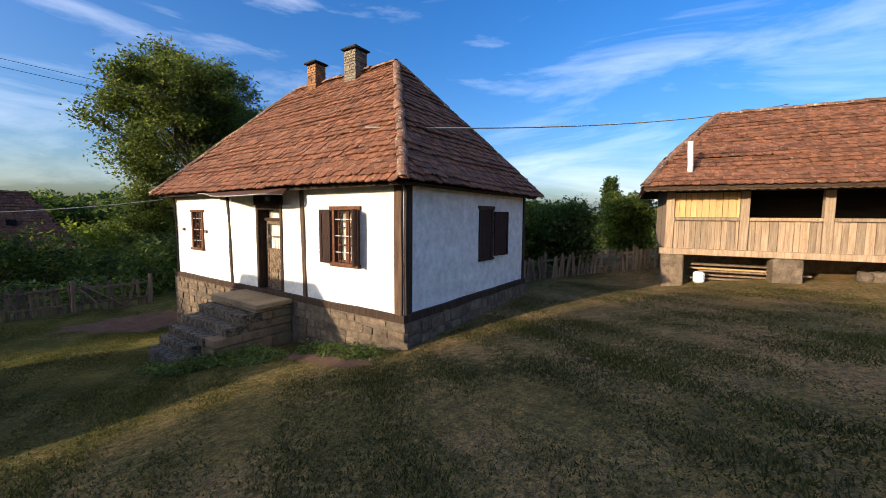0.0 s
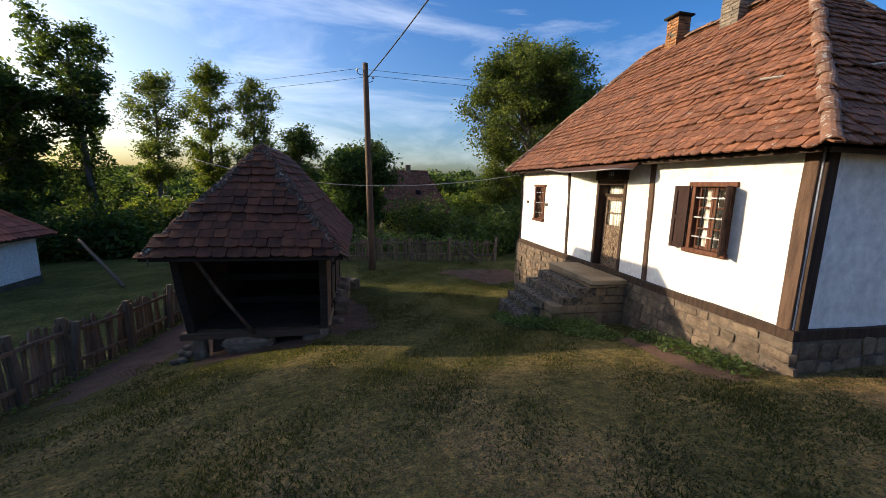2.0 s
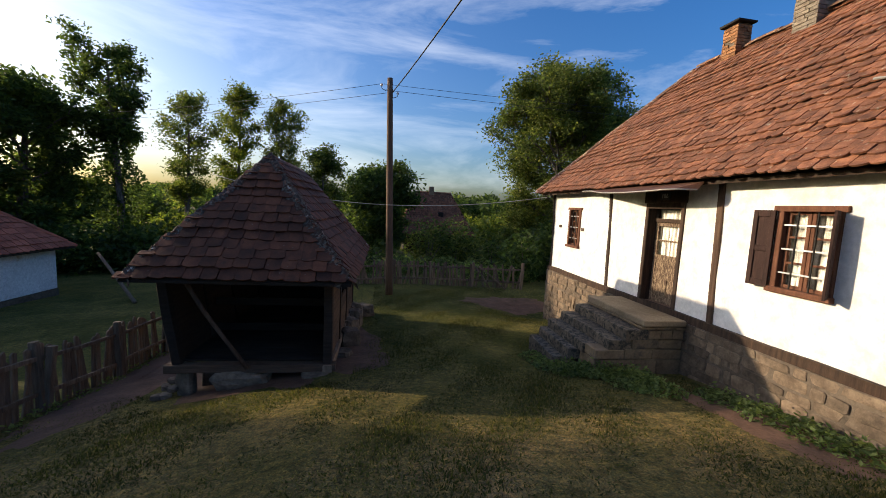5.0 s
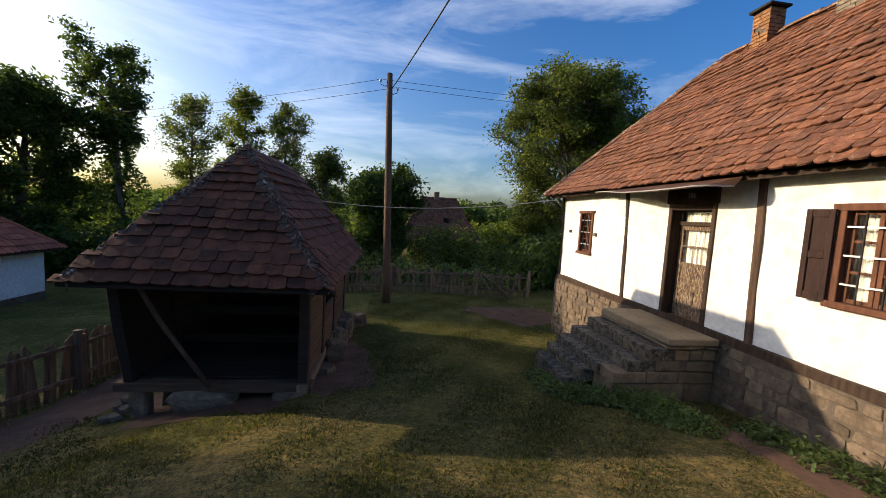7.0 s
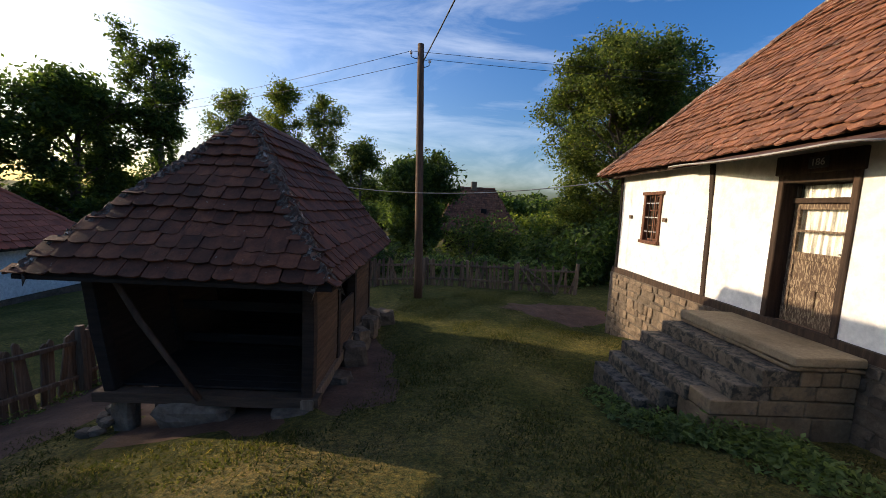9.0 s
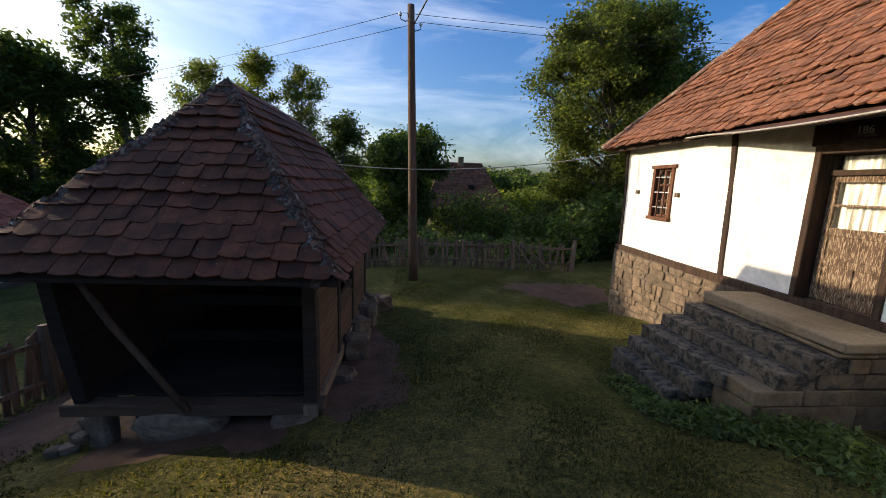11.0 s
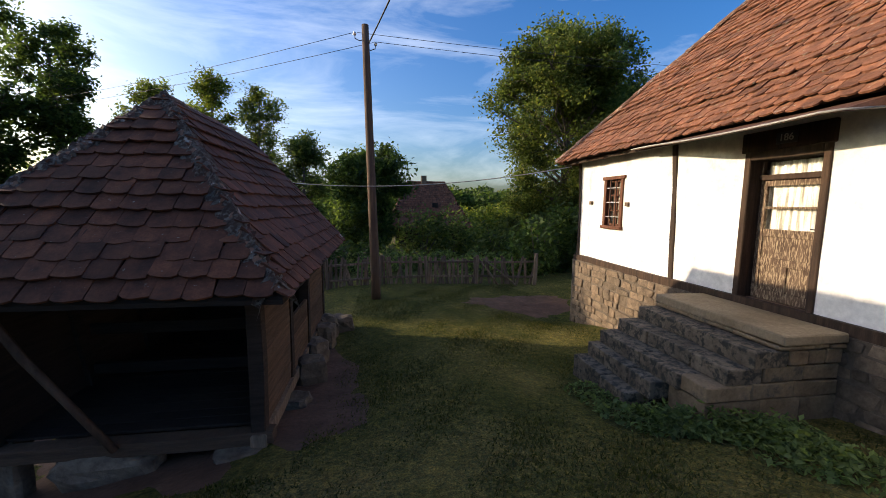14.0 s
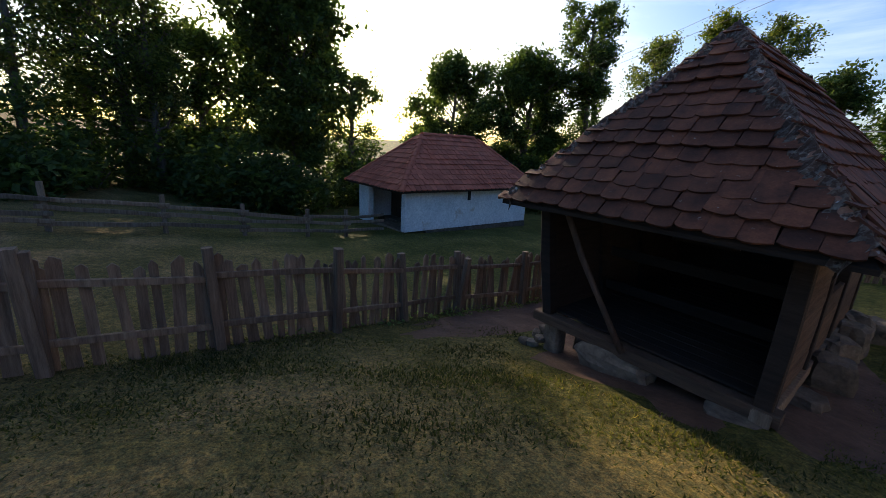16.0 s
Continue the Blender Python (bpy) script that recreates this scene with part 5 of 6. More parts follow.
tagged(tube("prop_pole", [(OX1 + 0.9, 16.2, OZ + 1.5), (OX1 + 2.6, 14.6, OZ + 0.75), (OX1 + 4.2, 13.0, hz(OX1 + 4.2, 13.0) + 0.05)], [0.06, 0.065, 0.07], GREY_WOOD, None, "", 7), "long grey pole leaning by the outbuilding", "pole")

# ---- overgrown old house beyond the far fence ----
fhx, fhy = -1.0, 33.0
FZ = hz(fhx, fhy) - 0.1
old = thing("old_house", "abandoned old house with a sagging tiled roof, sunk in bushes", "house")
boxed("wall", (fhx - 2.7, fhx + 2.7, fhy - 2.2, fhy + 2.6, FZ - 0.3, FZ + 2.0), DARK_WOOD, old, 0.03, 0.02, "dark timber walls")
FROOF = {"near": ((fhx - 3.4, fhy - 3.0, FZ + 1.75), (fhx + 3.4, fhy - 3.0, FZ + 1.75), (fhx + 1.5, fhy + 0.2, FZ + 5.55), (fhx - 1.6, fhy + 0.2, FZ + 5.55)),
         "right": ((fhx + 3.4, fhy - 3.0, FZ + 1.75), (fhx + 3.4, fhy + 3.4, FZ + 1.75), (fhx + 1.5, fhy + 0.2, FZ + 5.55), (fhx + 1.5, fhy + 0.2, FZ + 5.55)),
         "left": ((fhx - 3.4, fhy + 3.4, FZ + 1.75), (fhx - 3.4, fhy - 3.0, FZ + 1.75), (fhx - 1.6, fhy + 0.2, FZ + 5.55), (fhx - 1.6, fhy + 0.2, FZ + 5.55)),
         "rear": ((fhx + 3.4, fhy + 3.4, FZ + 1.75), (fhx - 3.4, fhy + 3.4, FZ + 1.75), (fhx - 1.6, fhy + 0.2, FZ + 5.55), (fhx + 1.5, fhy + 0.2, FZ + 5.55))}
froof = roof_deck("roof", [uniq(f) for f in FROOF.values()], DARK_WOOD, old, 0.04, 0.06)
FT = [tile_mesh("old_tile", 0.26, 0.42, SHED_TILE_MANY, 90 + k, 0.02) for k in range(2)]
for side in FROOF:
    lay_tiles(tile_places(*FROOF[side], 0.27, 0.24, oo, 1.2), FT, froof, 0, None, TILE_MANY, "faded clay tiles")
boxed("chimney", (fhx - 0.5, fhx - 0.05, fhy - 0.1, fhy + 0.4, FZ + 5.2, FZ + 6.0), BRICK, old, 0.02, 0.01, "stub of a brick chimney")
dm = bmesh.new()
box(dm, fhx + 0.25, fhx + 0.7, fhy - 1.75, fhy - 1.2, FZ + 3.25, FZ + 3.7, 0.03)
part("roof_hatch", dm, DARK, old, "dark roof hatch")

# ---- timber barn on stone pillars ----
barn = thing("barn", "timber barn with a boarded gallery, on stone pillars", "barn")
B0 = Vector((8.0, -3.4, 0))
bu, bn = Vector((0.15, -0.989, 0)).normalized(), Vector((0.989, 0.15, 0)).normalized()
BM = Matrix((bu, bn, Vector((0, 0, 1)))).transposed().to_4x4()
BM.translation = B0
DECK, RAIL, BTOP = 1.50, 2.36, 3.12
BL = 9.5


def bbox(name, u0, u1, n0, n1, z0, z1, material, parent=barn, bevel=0.008, jit=0.003, label=""):
    return boxed(name, (u0, u1, n0, n1, z0, z1), material, parent, bevel, jit, label, BM)


def bworld(u, n, z=0.0):
    return BM @ Vector((u, n, z))


bbox("deck_beam", -0.35, BL, -0.08, 0.14, DECK - 0.15, DECK + 0.02, BARN_WOOD, label="long pale floor beam")
bbox("deck", -0.2, BL, 0.14, 4.6, DECK - 0.06, DECK, GREY_WOOD)
for k, u in enumerate((-0.12, 1.62, 3.32, 5.05, 6.8, 8.6)):
    bbox("post", u - 0.10, u + 0.10, -0.05, 0.13, DECK + 0.02, BTOP, BARN_WOOD, label="squared gallery post")
br = random.Random(31)
us_ = (-0.12, 1.62, 3.32, 5.05, 6.8, 8.6)
for ua, ub in zip(us_, us_[1:]):
    u = ua + 0.11
    while u < ub - 0.12:
        w_ = br.uniform(0.12, 0.19)
        e = min(u + w_ - 0.008, ub - 0.11)
        o = br.uniform(-0.008, 0.008)
        bbox("board", u, e, 0.0 + o, 0.03 + o, DECK + 0.02, RAIL - 0.04, BARN_WOOD, bevel=0.003)
        if ua < 0:
            bbox("board", u, e, 0.01 + o, 0.035 + o, RAIL + 0.055, BTOP - 0.02, NEW_WOOD, bevel=0.003, label="fresh yellow pine board")
        u += w_
    bbox("rail", ua + 0.101, ub - 0.101, -0.07, 0.10, RAIL - 0.04, RAIL + 0.05, BARN_WOOD, bevel=0.01)
bbox("plate", -0.4, BL, -0.06, 0.12, BTOP, BTOP + 0.16, DARK_WOOD)
# the shed's shade-dark colour again, for the depth of the gallery
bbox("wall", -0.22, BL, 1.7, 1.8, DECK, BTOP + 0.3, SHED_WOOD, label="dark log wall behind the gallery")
bbox("wall", -0.22, -0.14, 0.14, 4.6, DECK, BTOP + 0.2, BARN_WOOD, label="boarded end wall")
bbox("wall", BL - 0.08, BL, 0.14, 4.6, DECK, BTOP + 0.2, BARN_WOOD)
bbox("wall", -0.14, BL - 0.08, 4.5, 4.6, DECK, BTOP + 0.2, BARN_WOOD)
bbox("low_wall", -0.1, BL, 1.6, 1.75, -0.5, DECK - 0.06, STONE, jit=0.02, label="dark stone wall under the deck")
for u, w_ in ((-0.2, 0.55), (2.35, 0.62), (5.0, 0.6), (7.6, 0.6)):
    p = bworld(u + 0.15, 0.1)
    bbox("pillar", u - 0.08, u + w_ - 0.08, -0.12, 0.42, hz(p.x, p.y) - 0.3, DECK - 0.15, STONE, bevel=0.03, jit=0.02, label="plastered stone pillar")
# roof: steep upper part, a flatter skirt over the gallery
bw = lambda u, n, z: tuple(bworld(u, n, z))
BE, BK = BTOP + 0.12, BTOP + 0.95
BROOF = {"skirt": (bw(BL + 0.5, -0.75, BE), bw(-0.85, -0.75, BE), bw(-0.25, 0.30, BK), bw(BL + 0.2, 0.30, BK)),
         "upper": (bw(BL + 0.2, 0.28, BK), bw(-0.27, 0.28, BK), bw(1.25, 2.5, BTOP + 2.6), bw(BL - 1.2, 2.5, BTOP + 2.6)),
         "end_skirt": (bw(-0.85, -0.75, BE), bw(-0.85, 5.4, BE), bw(-0.25, 4.7, BK), bw(-0.25, 0.30, BK)),
         "end": (bw(-0.27, 0.28, BK), bw(-0.27, 4.7, BK), bw(1.25, 2.5, BTOP + 2.6), bw(1.25, 2.5, BTOP + 2.6)),
         "rear": (bw(-0.85, 5.4, BE), bw(BL + 0.5, 5.4, BE), bw(BL - 1.2, 2.5, BTOP + 2.6), bw(1.25, 2.5, BTOP + 2.6)),
         "far_end": (bw(BL + 0.5, 5.4, BE), bw(BL + 0.5, -0.75, BE), bw(BL - 1.2, 2.5, BTOP + 2.6), bw(BL - 1.2, 2.5, BTOP + 2.6))}
broof = roof_deck("roof", [uniq(f) for f in BROOF.values()], DARK_WOOD, barn, 0.03, 0.05)
tagged(broof, "brown clay tile roof with a skirt over the gallery")
BT = [tile_mesh("barn_tile", 0.19, 0.36, TILE_MANY, 50 + k) for k in range(3)]
for side in ("skirt", "upper", "end_skirt", "end"):
    lay_tiles(tile_places(*BROOF[side], 0.19, 0.18, oo, 1.1), BT, broof, 0, None, TILE_MANY, "brown weathered clay tiles")
ridge_row(bw(1.25, 2.5, BTOP + 2.63), bw(BL - 1.2, 2.5, BTOP + 2.63), RIDGE, broof, 0.11, 0.33, 91)
ridge_row(bw(-0.27, 0.28, BK + 0.03), bw(1.25, 2.5, BTOP + 2.63), RIDGE, broof, 0.11, 0.33, 92)
ridge_row(bw(-0.85, -0.75, BE + 0.03), bw(-0.27, 0.28, BK + 0.03), RIDGE, broof, 0.11, 0.33, 93)
# scalloped tin valance under the eaves
vb = bmesh.new()
nv = 220
top_, low_ = [], []
for k in range(nv + 1):
    u = -0.83 + (BL + 1.2) * k / nv
    top_.append(vb.verts.new(bworld(u, -0.72, BE - 0.03)))
    low_.append(vb.verts.new(bworld(u, -0.72, BE - 0.10 - 0.035 * abs(math.sin(k * math.pi / 4)))))
for k in range(nv):
    vb.faces.new((top_[k], low_[k], low_[k + 1], top_[k + 1]))
bmesh.ops.solidify(vb, geom=vb.faces[:], thickness=0.01)
part("valance", vb, GREY_WOOD, barn, "scalloped eaves board")
vp = bworld(0.28, -0.25)
tagged(tube("vent_pipe", [(vp.x, vp.y, BE + 0.2), (vp.x, vp.y, BE + 0.6), (vp.x - 0.02, vp.y + 0.03, BE + 1.25)], [0.07, 0.07, 0.07], WHITE_PIPE, None, "", 12), "white plastic vent pipe through the barn roof", "pipe")
# boards and crates under the deck
for k in range(7):
    u0, n0 = 0.5 + 0.2 * (k % 2), 0.3 + 0.17 * (k % 3)
    p = bworld(u0 + 1, n0)
    z = hz(p.x, p.y) - 0.02 + 0.09 * k * 0.75
    tagged(boxed("plank", (u0, u0 + br.uniform(1.9, 2.6), n0, n0 + 0.2, z, z + 0.05), NEW_WOOD if k in (4, 5) else GREY_WOOD, None, 0.006, 0.006, "", BM), "plank stacked under the barn", "plank", "stacked planks")
p = bworld(0.72, 0.1)
tagged(boxed("canister", (0.55, 0.82, 0.02, 0.25, hz(p.x, p.y) - 0.01, hz(p.x, p.y) + 0.32), WHITE_PIPE, None, 0.05, 0.0, "", BM), "grubby white canister under the barn", "canister")
for k in range(4):
    p = bworld(4.2 + 0.25 * k, 0.3)
    tagged(lump("stone", p.x, p.y, hz(p.x, p.y) + 0.1, 0.34, 0.3, 0.3, STONE, None, 200 + k), "rough stone under the barn", "stone", "stones under the barn")

# ---- trees and bushes ----


def tree(name, x, y, h, crown, trunk, label, seed, leaf_mat, n_leaf=9000, leaf=0.16, base=0.3, limbs=16, wide=0.5, clump=0.55, ivy=0.0, up=0.6, group="", top=None):
    """A tapered trunk, limbs and twigs, and leaves in clumps at the twigs' ends. base: where the crown starts; wide: where it is widest."""
    r = np.random.default_rng(seed)
    z0 = hz(x, y) - 0.2
    t = thing(name, label, "tree" if name != "bush" else "bush", group=group)
    chunks = []
    nseg = 9
    lean = r.normal(0, 0.03, 2)
    spine = np.array([(x + lean[0] * h * s + 0.012 * h * math.sin(3 * s + seed), y + lean[1] * h * s + 0.012 * h * math.cos(4 * s + seed), z0 + h * 0.86 * s) for s in np.linspace(0, 1, nseg)])
    chunks.append(tube_arrays(spine, trunk * (1 - np.linspace(0, 1, nseg)) ** 0.8 + 0.02, 8))
    mid, half = np.array([x + lean[0] * h * 0.6, y + lean[1] * h * 0.6, z0 + h * (base + 1) / 2]), np.array([crown, crown, h * (1 - base) / 2])

    def pull(p):
        """Draws points in to the uneven, lobed outline of the crown."""
        o = (p - mid) / half
        a = np.arctan2(o[:, 1], o[:, 0])
        lobe = 1 + 0.16 * np.sin(3 * a + seed + 2.5 * o[:, 2]) + 0.13 * np.sin(5 * o[:, 2] - 2 * a + 2 * seed)
        return mid + (p - mid) / np.maximum(np.linalg.norm(o, axis=1) / lobe, 1.0)[:, None]

    tips = []
    for k in range(limbs):
        s = base + (0.97 - base) * ((k + r.uniform(0, 0.8)) / limbs)
        p = np.array([np.interp(s, np.linspace(0, 1, nseg), spine[:, i]) for i in range(3)])
        q = (s - base) / (1 - base)
        prof = math.sin(math.pi * min(1, (q * (1 - wide) / wide if q < wide else 1)) * 0.5) if q < wide else math.cos((q - wide) / (1 - wide) * math.pi / 2 * 0.85)
        reach = crown * (0.45 + 0.55 * prof) * r.uniform(0.75, 1.15)
        az = k * 2.4 + r.uniform(-0.5, 0.5)
        el = r.uniform(0.15, 0.6) + up * q
        d = np.array([math.cos(az) * math.cos(el), math.sin(az) * math.cos(el), math.sin(el)])
        ss = np.linspace(0, 1, 6)[:, None]
        limb = p + d * reach * ss + np.array([0, 0, -0.12 * reach]) * ss ** 2 + r.normal(0, 0.035 * reach, (6, 3)) * ss
        limb[1:] = pull(limb[1:])
        rad = max(0.02, trunk * 0.42 * (1 - s * 0.75))
        chunks.append(tube_arrays(limb, rad * (1 - ss[:, 0]) + 0.012, 5))
        for j in range(9):
            u = r.uniform(0.25, 1.0)
            b = np.array([np.interp(u, np.linspace(0, 1, 6), limb[:, i]) for i in range(3)])
            d2 = d + r.normal(0, 0.7, 3)
            d2 /= np.linalg.norm(d2)
            ln = reach * r.uniform(0.18, 0.42)
            tw = b + d2 * ln * np.linspace(0, 1, 4)[:, None] + np.array([0, 0, -0.05 * ln]) * np.linspace(0, 1, 4)[:, None] ** 2
            tw[1:] = pull(tw[1:])
            chunks.append(tube_arrays(tw, rad * 0.3 * (1 - np.linspace(0, 1, 4)) + 0.006, 4))
            tips += [tw[-1], tw[2], tw[1] * 0.5 + tw[2] * 0.5] + [tw[3] + r.normal(0, 0.28, 3) * clump * 1.2 for _ in range(2)]
    v, f = join_arrays(chunks)
    sheet("trunk", v, f, BARK, t, "", True)
    tips = pull(np.array(tips))
    pick = r.integers(0, len(tips), n_leaf)
    size = clump * r.uniform(0.5, 1.25, len(tips))
    c = tips[pick] + np.clip(r.normal(0, 0.5, (n_leaf, 3)), -1.0, 1.0) * size[pick][:, None] * np.array([1, 1, 0.75])
    if ivy:
        m = int(n_leaf * 0.7)
        a, s = r.uniform(0, 2 * np.pi, m), r.uniform(0.0, ivy, m)
        rr = crown * 0.5 * np.sqrt(r.uniform(0.25, 1, m)) * (0.65 + 0.35 * np.sin(7 * s * 3 + a * 2)) * (0.75 + 0.5 * np.sin(np.pi * s / ivy))
        c = np.concatenate([c, np.stack([x + np.cos(a) * rr, y + np.sin(a) * rr, z0 + h * s], 1)])
    v, f = leaves(c, leaf, 0.35, r)
    sheet("crown", v, f, leaf_mat, t)
    return t


def thicket(name, spots, label, seed, leaf_mat, leaf=0.12, per=900):
    """Undergrowth: heaps of leaves over stems, each spot (x, y, radius, height)."""
    r = np.random.default_rng(seed)
    cs, ch = [], []
    for x, y, rad, h in spots:
        z0 = hz(x, y)
        n = int(per * rad * rad * 0.6 * max(0.6, h / 2))
        lob = r.normal(0, 0.42, (7, 2)) * rad
        lh = h * r.uniform(0.55, 1.0, 7)
        k = r.integers(0, 7, n)
        d = r.normal(size=(n, 3))
        d /= np.linalg.norm(d, axis=1)[:, None]
        s = r.uniform(0.55, 1.0, n) ** 0.5
        wob = 1 + 0.25 * np.sin(5 * d[:, 0] + k) * np.cos(4 * d[:, 1] - k)
        p = np.stack([x + lob[k, 0] + d[:, 0] * s * rad * 0.62 * wob, y + lob[k, 1] + d[:, 1] * s * rad * 0.62 * wob, z0 + lh[k] * (0.45 + 0.55 * d[:, 2] * s * wob)], 1)
        p[:, 2] = np.maximum(p[:, 2], z0 + 0.02)
        cs.append(p)
        for j in range(5):
            e = np.array([x + lob[j, 0], y + lob[j, 1], z0 + lh[j] * 0.9])
            st = np.linspace(0, 1, 4)[:, None] * (e - np.array([x, y, z0 - 0.1])) + np.array([x, y, z0 - 0.1])
            ch.append(tube_arrays(st, np.array([0.04, 0.03, 0.02, 0.008]), 4))
    t = thing(name, label, "bushes", kind="stuff")
    v, f = join_arrays(ch)
    tagged(sheet("stems", v, f, BARK, t), kind="stuff")
    v, f = leaves(np.concatenate(cs), leaf, 0.4, r)
    tagged(sheet("foliage", v, f, leaf_mat, t), kind="stuff")
    return t


def polar(yaw, dist, cx=-5.3, cy=-0.5):
    a = radians(yaw)
    return cx - math.sin(a) * dist, cy + math.cos(a) * dist


# tall ash behind the house
tree("ash_tree", 5.1, 20.5, 11.9, 5.1, 0.34, "tall leafy ash tree behind the farmhouse", 101, LEAF_A, 130000, 0.088, 0.1, 52, 0.5, 0.66)
tree("ash_tree", 9.6, 22.5, 11.0, 3.9, 0.28, "second leafy ash tree behind the farmhouse", 141, LEAF_A, 60000, 0.095, 0.2, 34, 0.55, 0.7)
# beyond the far fence
tree("walnut_tree", *polar(1.2, 22), 6.2, 2.5, 0.2, "round dark tree beyond the far fence", 102, LEAF_B, 26000, 0.12, 0.12, 24, 0.5, 0.62)
tree("poplar_tree", *polar(9.8, 30), 9.6, 2.0, 0.16, "slender pale tree beyond the fence", 103, LEAF_A, 14000, 0.12, 0.2, 20, 0.4, 0.6)
tree("poplar_tree", *polar(15.5, 38), 16.2, 2.4, 0.2, "thin tall tree with light showing through", 104, LEAF_A, 15000, 0.115, 0.25, 24, 0.6, 0.7)
tree("poplar_tree", *polar(20.8, 38), 17.2, 2.4, 0.2, "thin tall tree with light showing through", 105, LEAF_C, 17000, 0.115, 0.25, 24, 0.5, 0.7)
tree("poplar_tree", *polar(27, 37), 15.0, 2.4, 0.2, "thin tall tree with light showing through", 106, LEAF_A, 13000, 0.115, 0.3, 24, 0.6, 0.62)
tree("ivy_tree", *polar(33.6, 32), 15.6, 2.9, 0.28, "tall thin tree with a trunk buried in ivy", 107, LEAF_B, 11000, 0.13, 0.55, 22, 0.6, 0.5, 0.62)
# belt of trees to the west, past the lower yard
tree("oak_tree", *polar(42, 33), 12.0, 4.0, 0.36, "broad dark tree behind the lower yard", 108, LEAF_B, 36000, 0.15, 0.1, 30, 0.5, 0.8)
tree("oak_tree", *polar(52, 35), 12.0, 4.2, 0.3, "broad dark tree behind the lower yard", 109, LEAF_B, 32000, 0.15, 0.1, 28, 0.5, 0.8)
tree("oak_tree", -30.5, 10.9, 9.2, 2.5, 0.26, "thin oak at the yard's edge with light showing through", 110, LEAF_B, 9500, 0.12, 0.12, 24, 0.5, 0.6)
tree("oak_tree", -34.0, 3.0, 9.6, 3.9, 0.3, "dark tree in the belt of woods", 114, LEAF_B, 17000, 0.15, 0.15, 30, 0.5, 0.8)
tree("oak_tree", -30.0, 7.2, 12.9, 4.4, 0.42, "big dark oak at the yard's edge", 111, LEAF_B, 38000, 0.15, 0.2, 40, 0.5, 0.8)
tree("oak_tree", -31.0, -0.9, 12.4, 4.3, 0.34, "dark tree in the belt of woods", 112, LEAF_B, 15000, 0.125, 0.22, 34, 0.5, 0.7)
for k, (yw, ds, hh) in enumerate(((88, 25, 13.4), (93, 27, 14.0), (98, 24, 13.4), (104, 25, 13.6), (111, 25, 13.0), (120, 25, 13.0))):
    tree("acacia_tree", *polar(yw, ds), hh, 3.0, 0.2, "thin acacia with a feathery open crown", 120 + k, LEAF_A, 9500, 0.1, 0.25, 26, 0.6, 0.7, up=0.9, group="acacias")
tree("oak_tree", *polar(55.5, 42), 6.2, 3.2, 0.3, "low dark tree beyond the outbuilding", 113, LEAF_B, 14000, 0.15, 0.1, 22, 0.5, 0.7)

thicket("undergrowth", [(*polar(yw, 24 + 3 * math.sin(yw)), 2.6, 3.2 + math.sin(yw * 1.7)) for yw in range(64, 128, 5)], "dark undergrowth below the belt of trees", 201, LEAF_B, 0.16, 520)
thicket("undergrowth", [(*polar(yw, 30 + 2 * math.sin(yw * 2)), 2.8, 3.4) for yw in range(26, 62, 5)], "green undergrowth beyond the lower yard", 202, LEAF_B, 0.17, 420)
thicket("undergrowth", [(*polar(yw, 33), 2.4, 4.6) for yw in range(13, 32, 4)], "sunlit bushes beyond the fence", 203, LEAF_C, 0.16, 420)
thicket("undergrowth", [(*polar(yw, 19 + 1.5 * math.sin(yw * 3)), 2.0, 2.3) for yw in range(6, 26, 4)], "dark bushes along the far fence", 204, LEAF_B, 0.13, 600)
thicket("undergrowth", [(-2.6 + 1.9 * k, 21 + 1.4 * math.sin(k * 2), 2.0, 2.4 + 0.8 * math.sin(k * 1.3 + 1)) for k in range(8)], "green bushes beyond the far fence", 205, LEAF_A, 0.12, 700)
thicket("undergrowth", [(1.6 + 1.5 * k, 15.2 + 0.8 * math.sin(k), 1.7, 2.8 + 0.4 * k) for k in range(6)], "dense shrubs behind the house corner", 206, LEAF_B, 0.12, 800)
thicket("undergrowth", [(-5.5 + 1.6 * k, 16.0 + math.sin(k), 1.2, 1.0) for k in range(5)], "tall weeds behind the far fence", 207, LEAF_D, 0.09, 1300)
thicket("undergrowth", [(2 + 5 * k, 44 + 3 * math.sin(k), 4.5, 4.0) for k in range(7)], "sunlit bushes on the slope beyond", 208, LEAF_C, 0.22, 160)
thicket("undergrowth", [(-62 + 9 * k, 78 + 8 * math.sin(k * 1.7), 8, 7.5) for k in range(16)], "distant green woods", 209, LEAF_B, 0.5, 36)
thicket("undergrowth", [(-130 + 16 * k, 170 + 12 * math.sin(k * 1.7), 14, 12.0) for k in range(20)], "far wooded ridge", 210, LEAF_B, 0.9, 14)
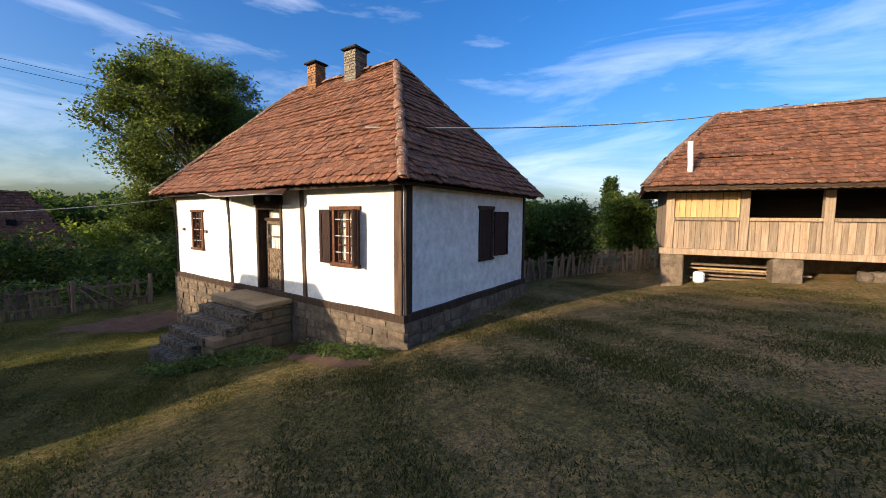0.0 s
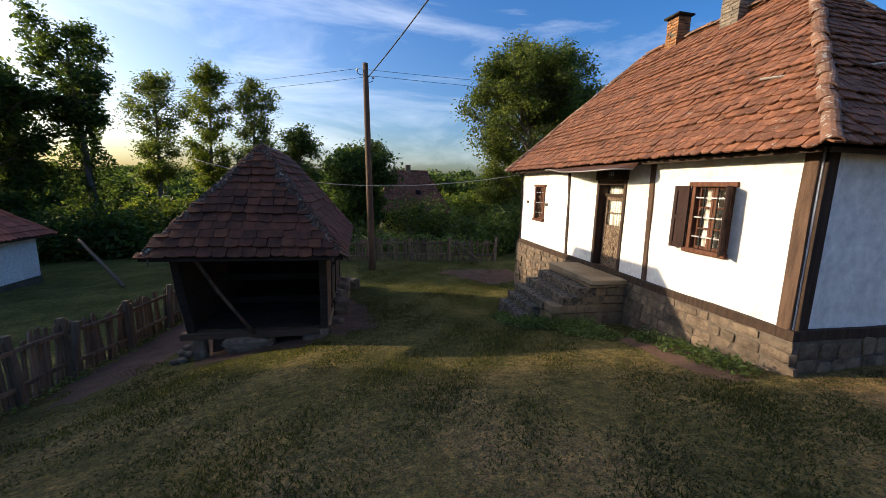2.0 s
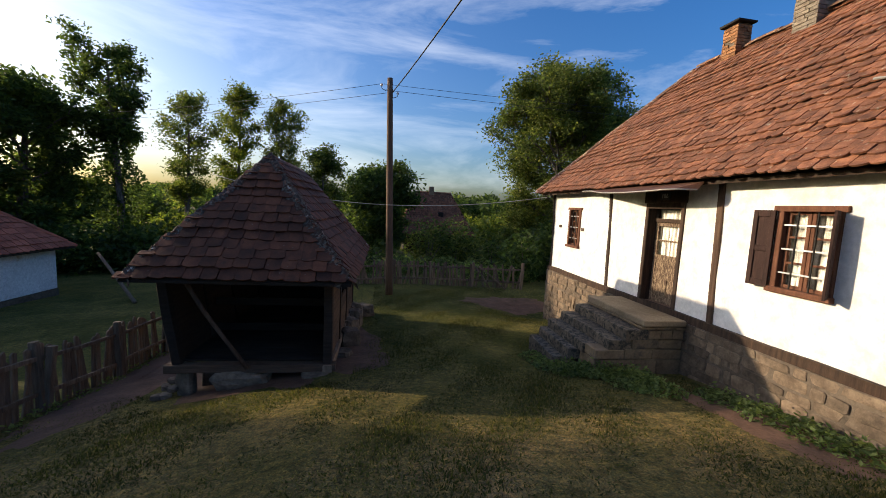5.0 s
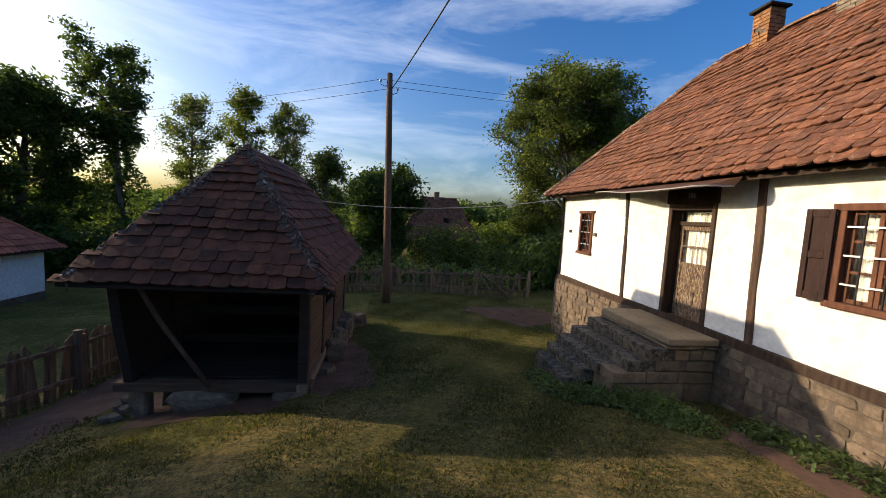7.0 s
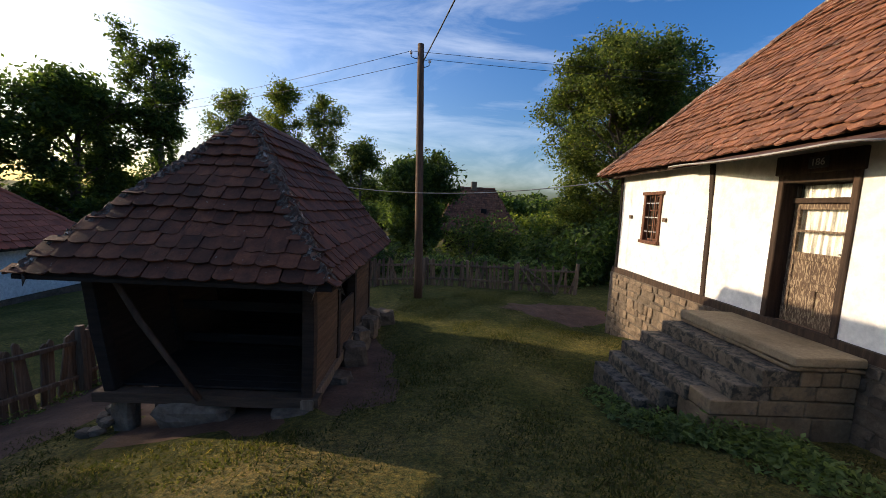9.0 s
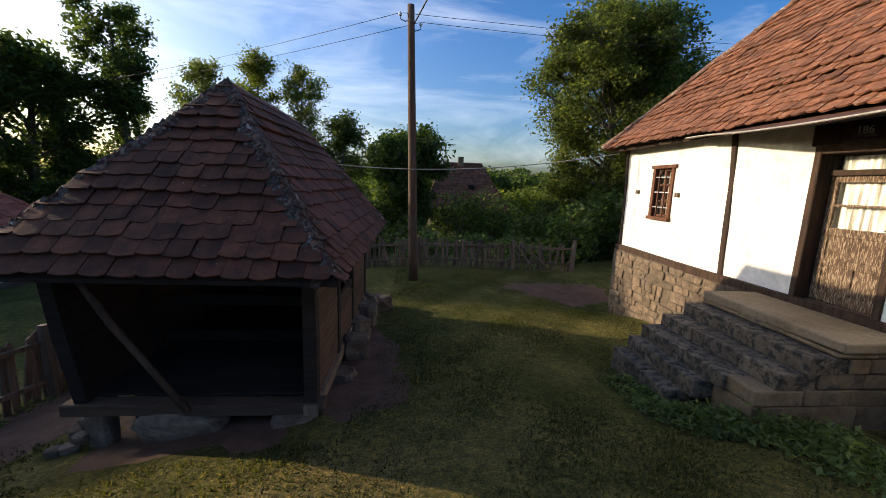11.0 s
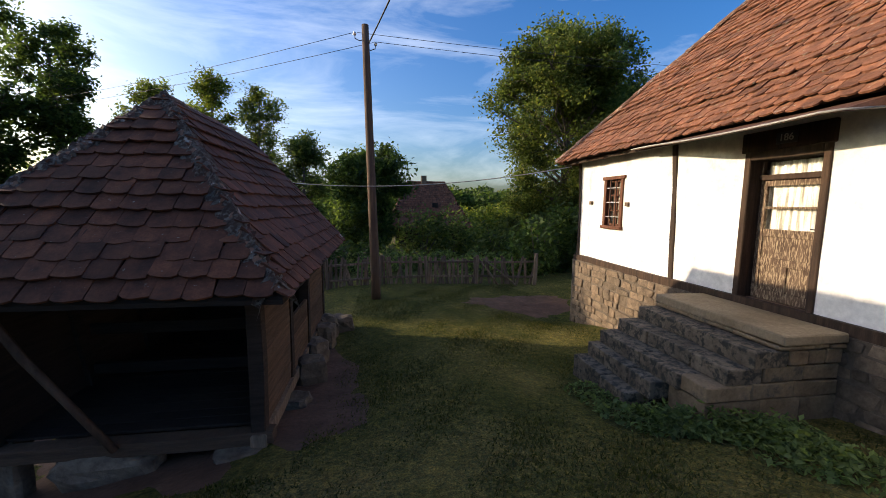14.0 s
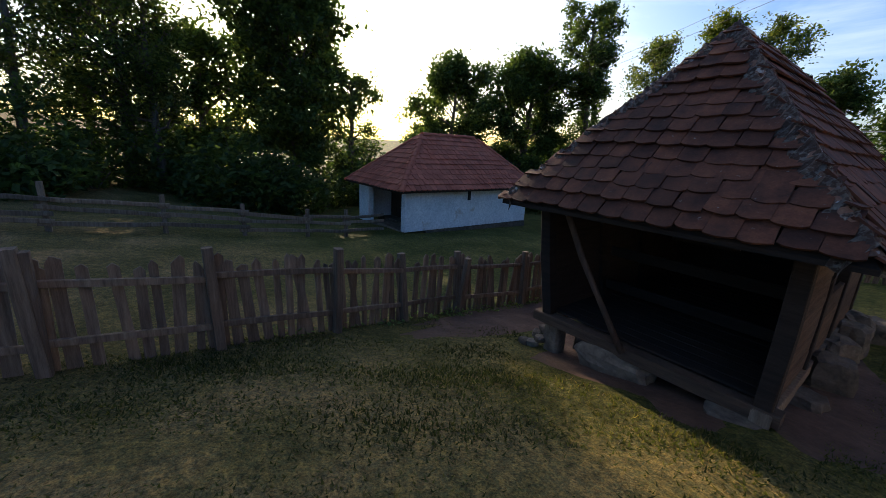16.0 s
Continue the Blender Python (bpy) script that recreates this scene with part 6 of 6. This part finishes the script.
# behind the house, towards the barn
tree("plum_tree", 9.6, 0.1, 2.6, 1.25, 0.11, "small dark plum tree by the house", 130, LEAF_B, 15000, 0.07, 0.22, 22, 0.5, 0.5)
tree("plum_tree", 11.4, 2.2, 3.0, 1.5, 0.10, "small bright fruit tree behind the fence", 131, LEAF_C, 14000, 0.07, 0.2, 20, 0.5, 0.5)
tree("plum_tree", 14.0, -1.2, 2.9, 1.4, 0.10, "small bright fruit tree behind the fence", 132, LEAF_C, 13000, 0.075, 0.2, 20, 0.5, 0.5)
tree("plum_tree", 8.6, 2.4, 2.7, 1.4, 0.10, "small bright fruit tree by the house", 133, LEAF_C, 11000, 0.075, 0.2, 20, 0.5, 0.5)
tree("poplar_tree", 34, 3.6, 6.8, 1.0, 0.2, "narrow poplar far behind the fence", 134, LEAF_B, 7000, 0.16, 0.1, 18, 0.5, 0.5, up=1.0)
thicket("undergrowth", [(16 + 2.4 * k, 9 - 2.6 * k, 1.9, 2.0) for k in range(6)], "sunny bushes behind the barn", 211, LEAF_C, 0.12, 420)
thicket("undergrowth", [(30 + 3 * k, 26 - 7 * k, 3.4, 3.4) for k in range(7)], "far hedge behind the barn", 212, LEAF_B, 0.22, 160)


# weeds at the foot of the wall and the stairs
def weeds(spots, label, seed):
    r = np.random.default_rng(seed)
    cs = []
    for x, y, rad, h, n in spots:
        a, s = r.uniform(0, 2 * np.pi, n), np.sqrt(r.uniform(0, 1, n))
        px, py = x + np.cos(a) * s * rad, y + np.sin(a) * s * rad
        cs.append(np.stack([px, py, height(px, py) + 0.015 + r.uniform(0, h, n) * (1.1 - s)], 1))
    v, f = leaves(np.concatenate(cs), 0.036, 0.7, r)
    return tagged(sheet("weeds", v, f, LEAF_D), label, "weeds", kind="stuff")


weeds([(-1.3 + 0.12 * math.sin(k * 2.1), 2.85 - 0.16 * k, 0.4, 0.24, 330) for k in range(5)], "low green weeds at the foot of the stairs", 301)
weeds([(-2.15 + 0.13 * k, 3.3 - 0.07 * k, 0.34, 0.26, 330) for k in range(9)] + [(-2.3, 3.6 + 0.35 * k, 0.26, 0.16, 200) for k in range(3)], "creeping weeds around the bottom step", 302)
weeds([(-0.5 - 0.08 * (k % 2), 1.9 - 0.27 * k, 0.3, 0.24, 240) for k in range(7)], "leafy weeds along the stone plinth", 303)
weeds([(-10.4, 1.0 + 0.7 * k, 0.3, 0.14, 70) for k in range(10)], "sparse weeds along the fence", 304)
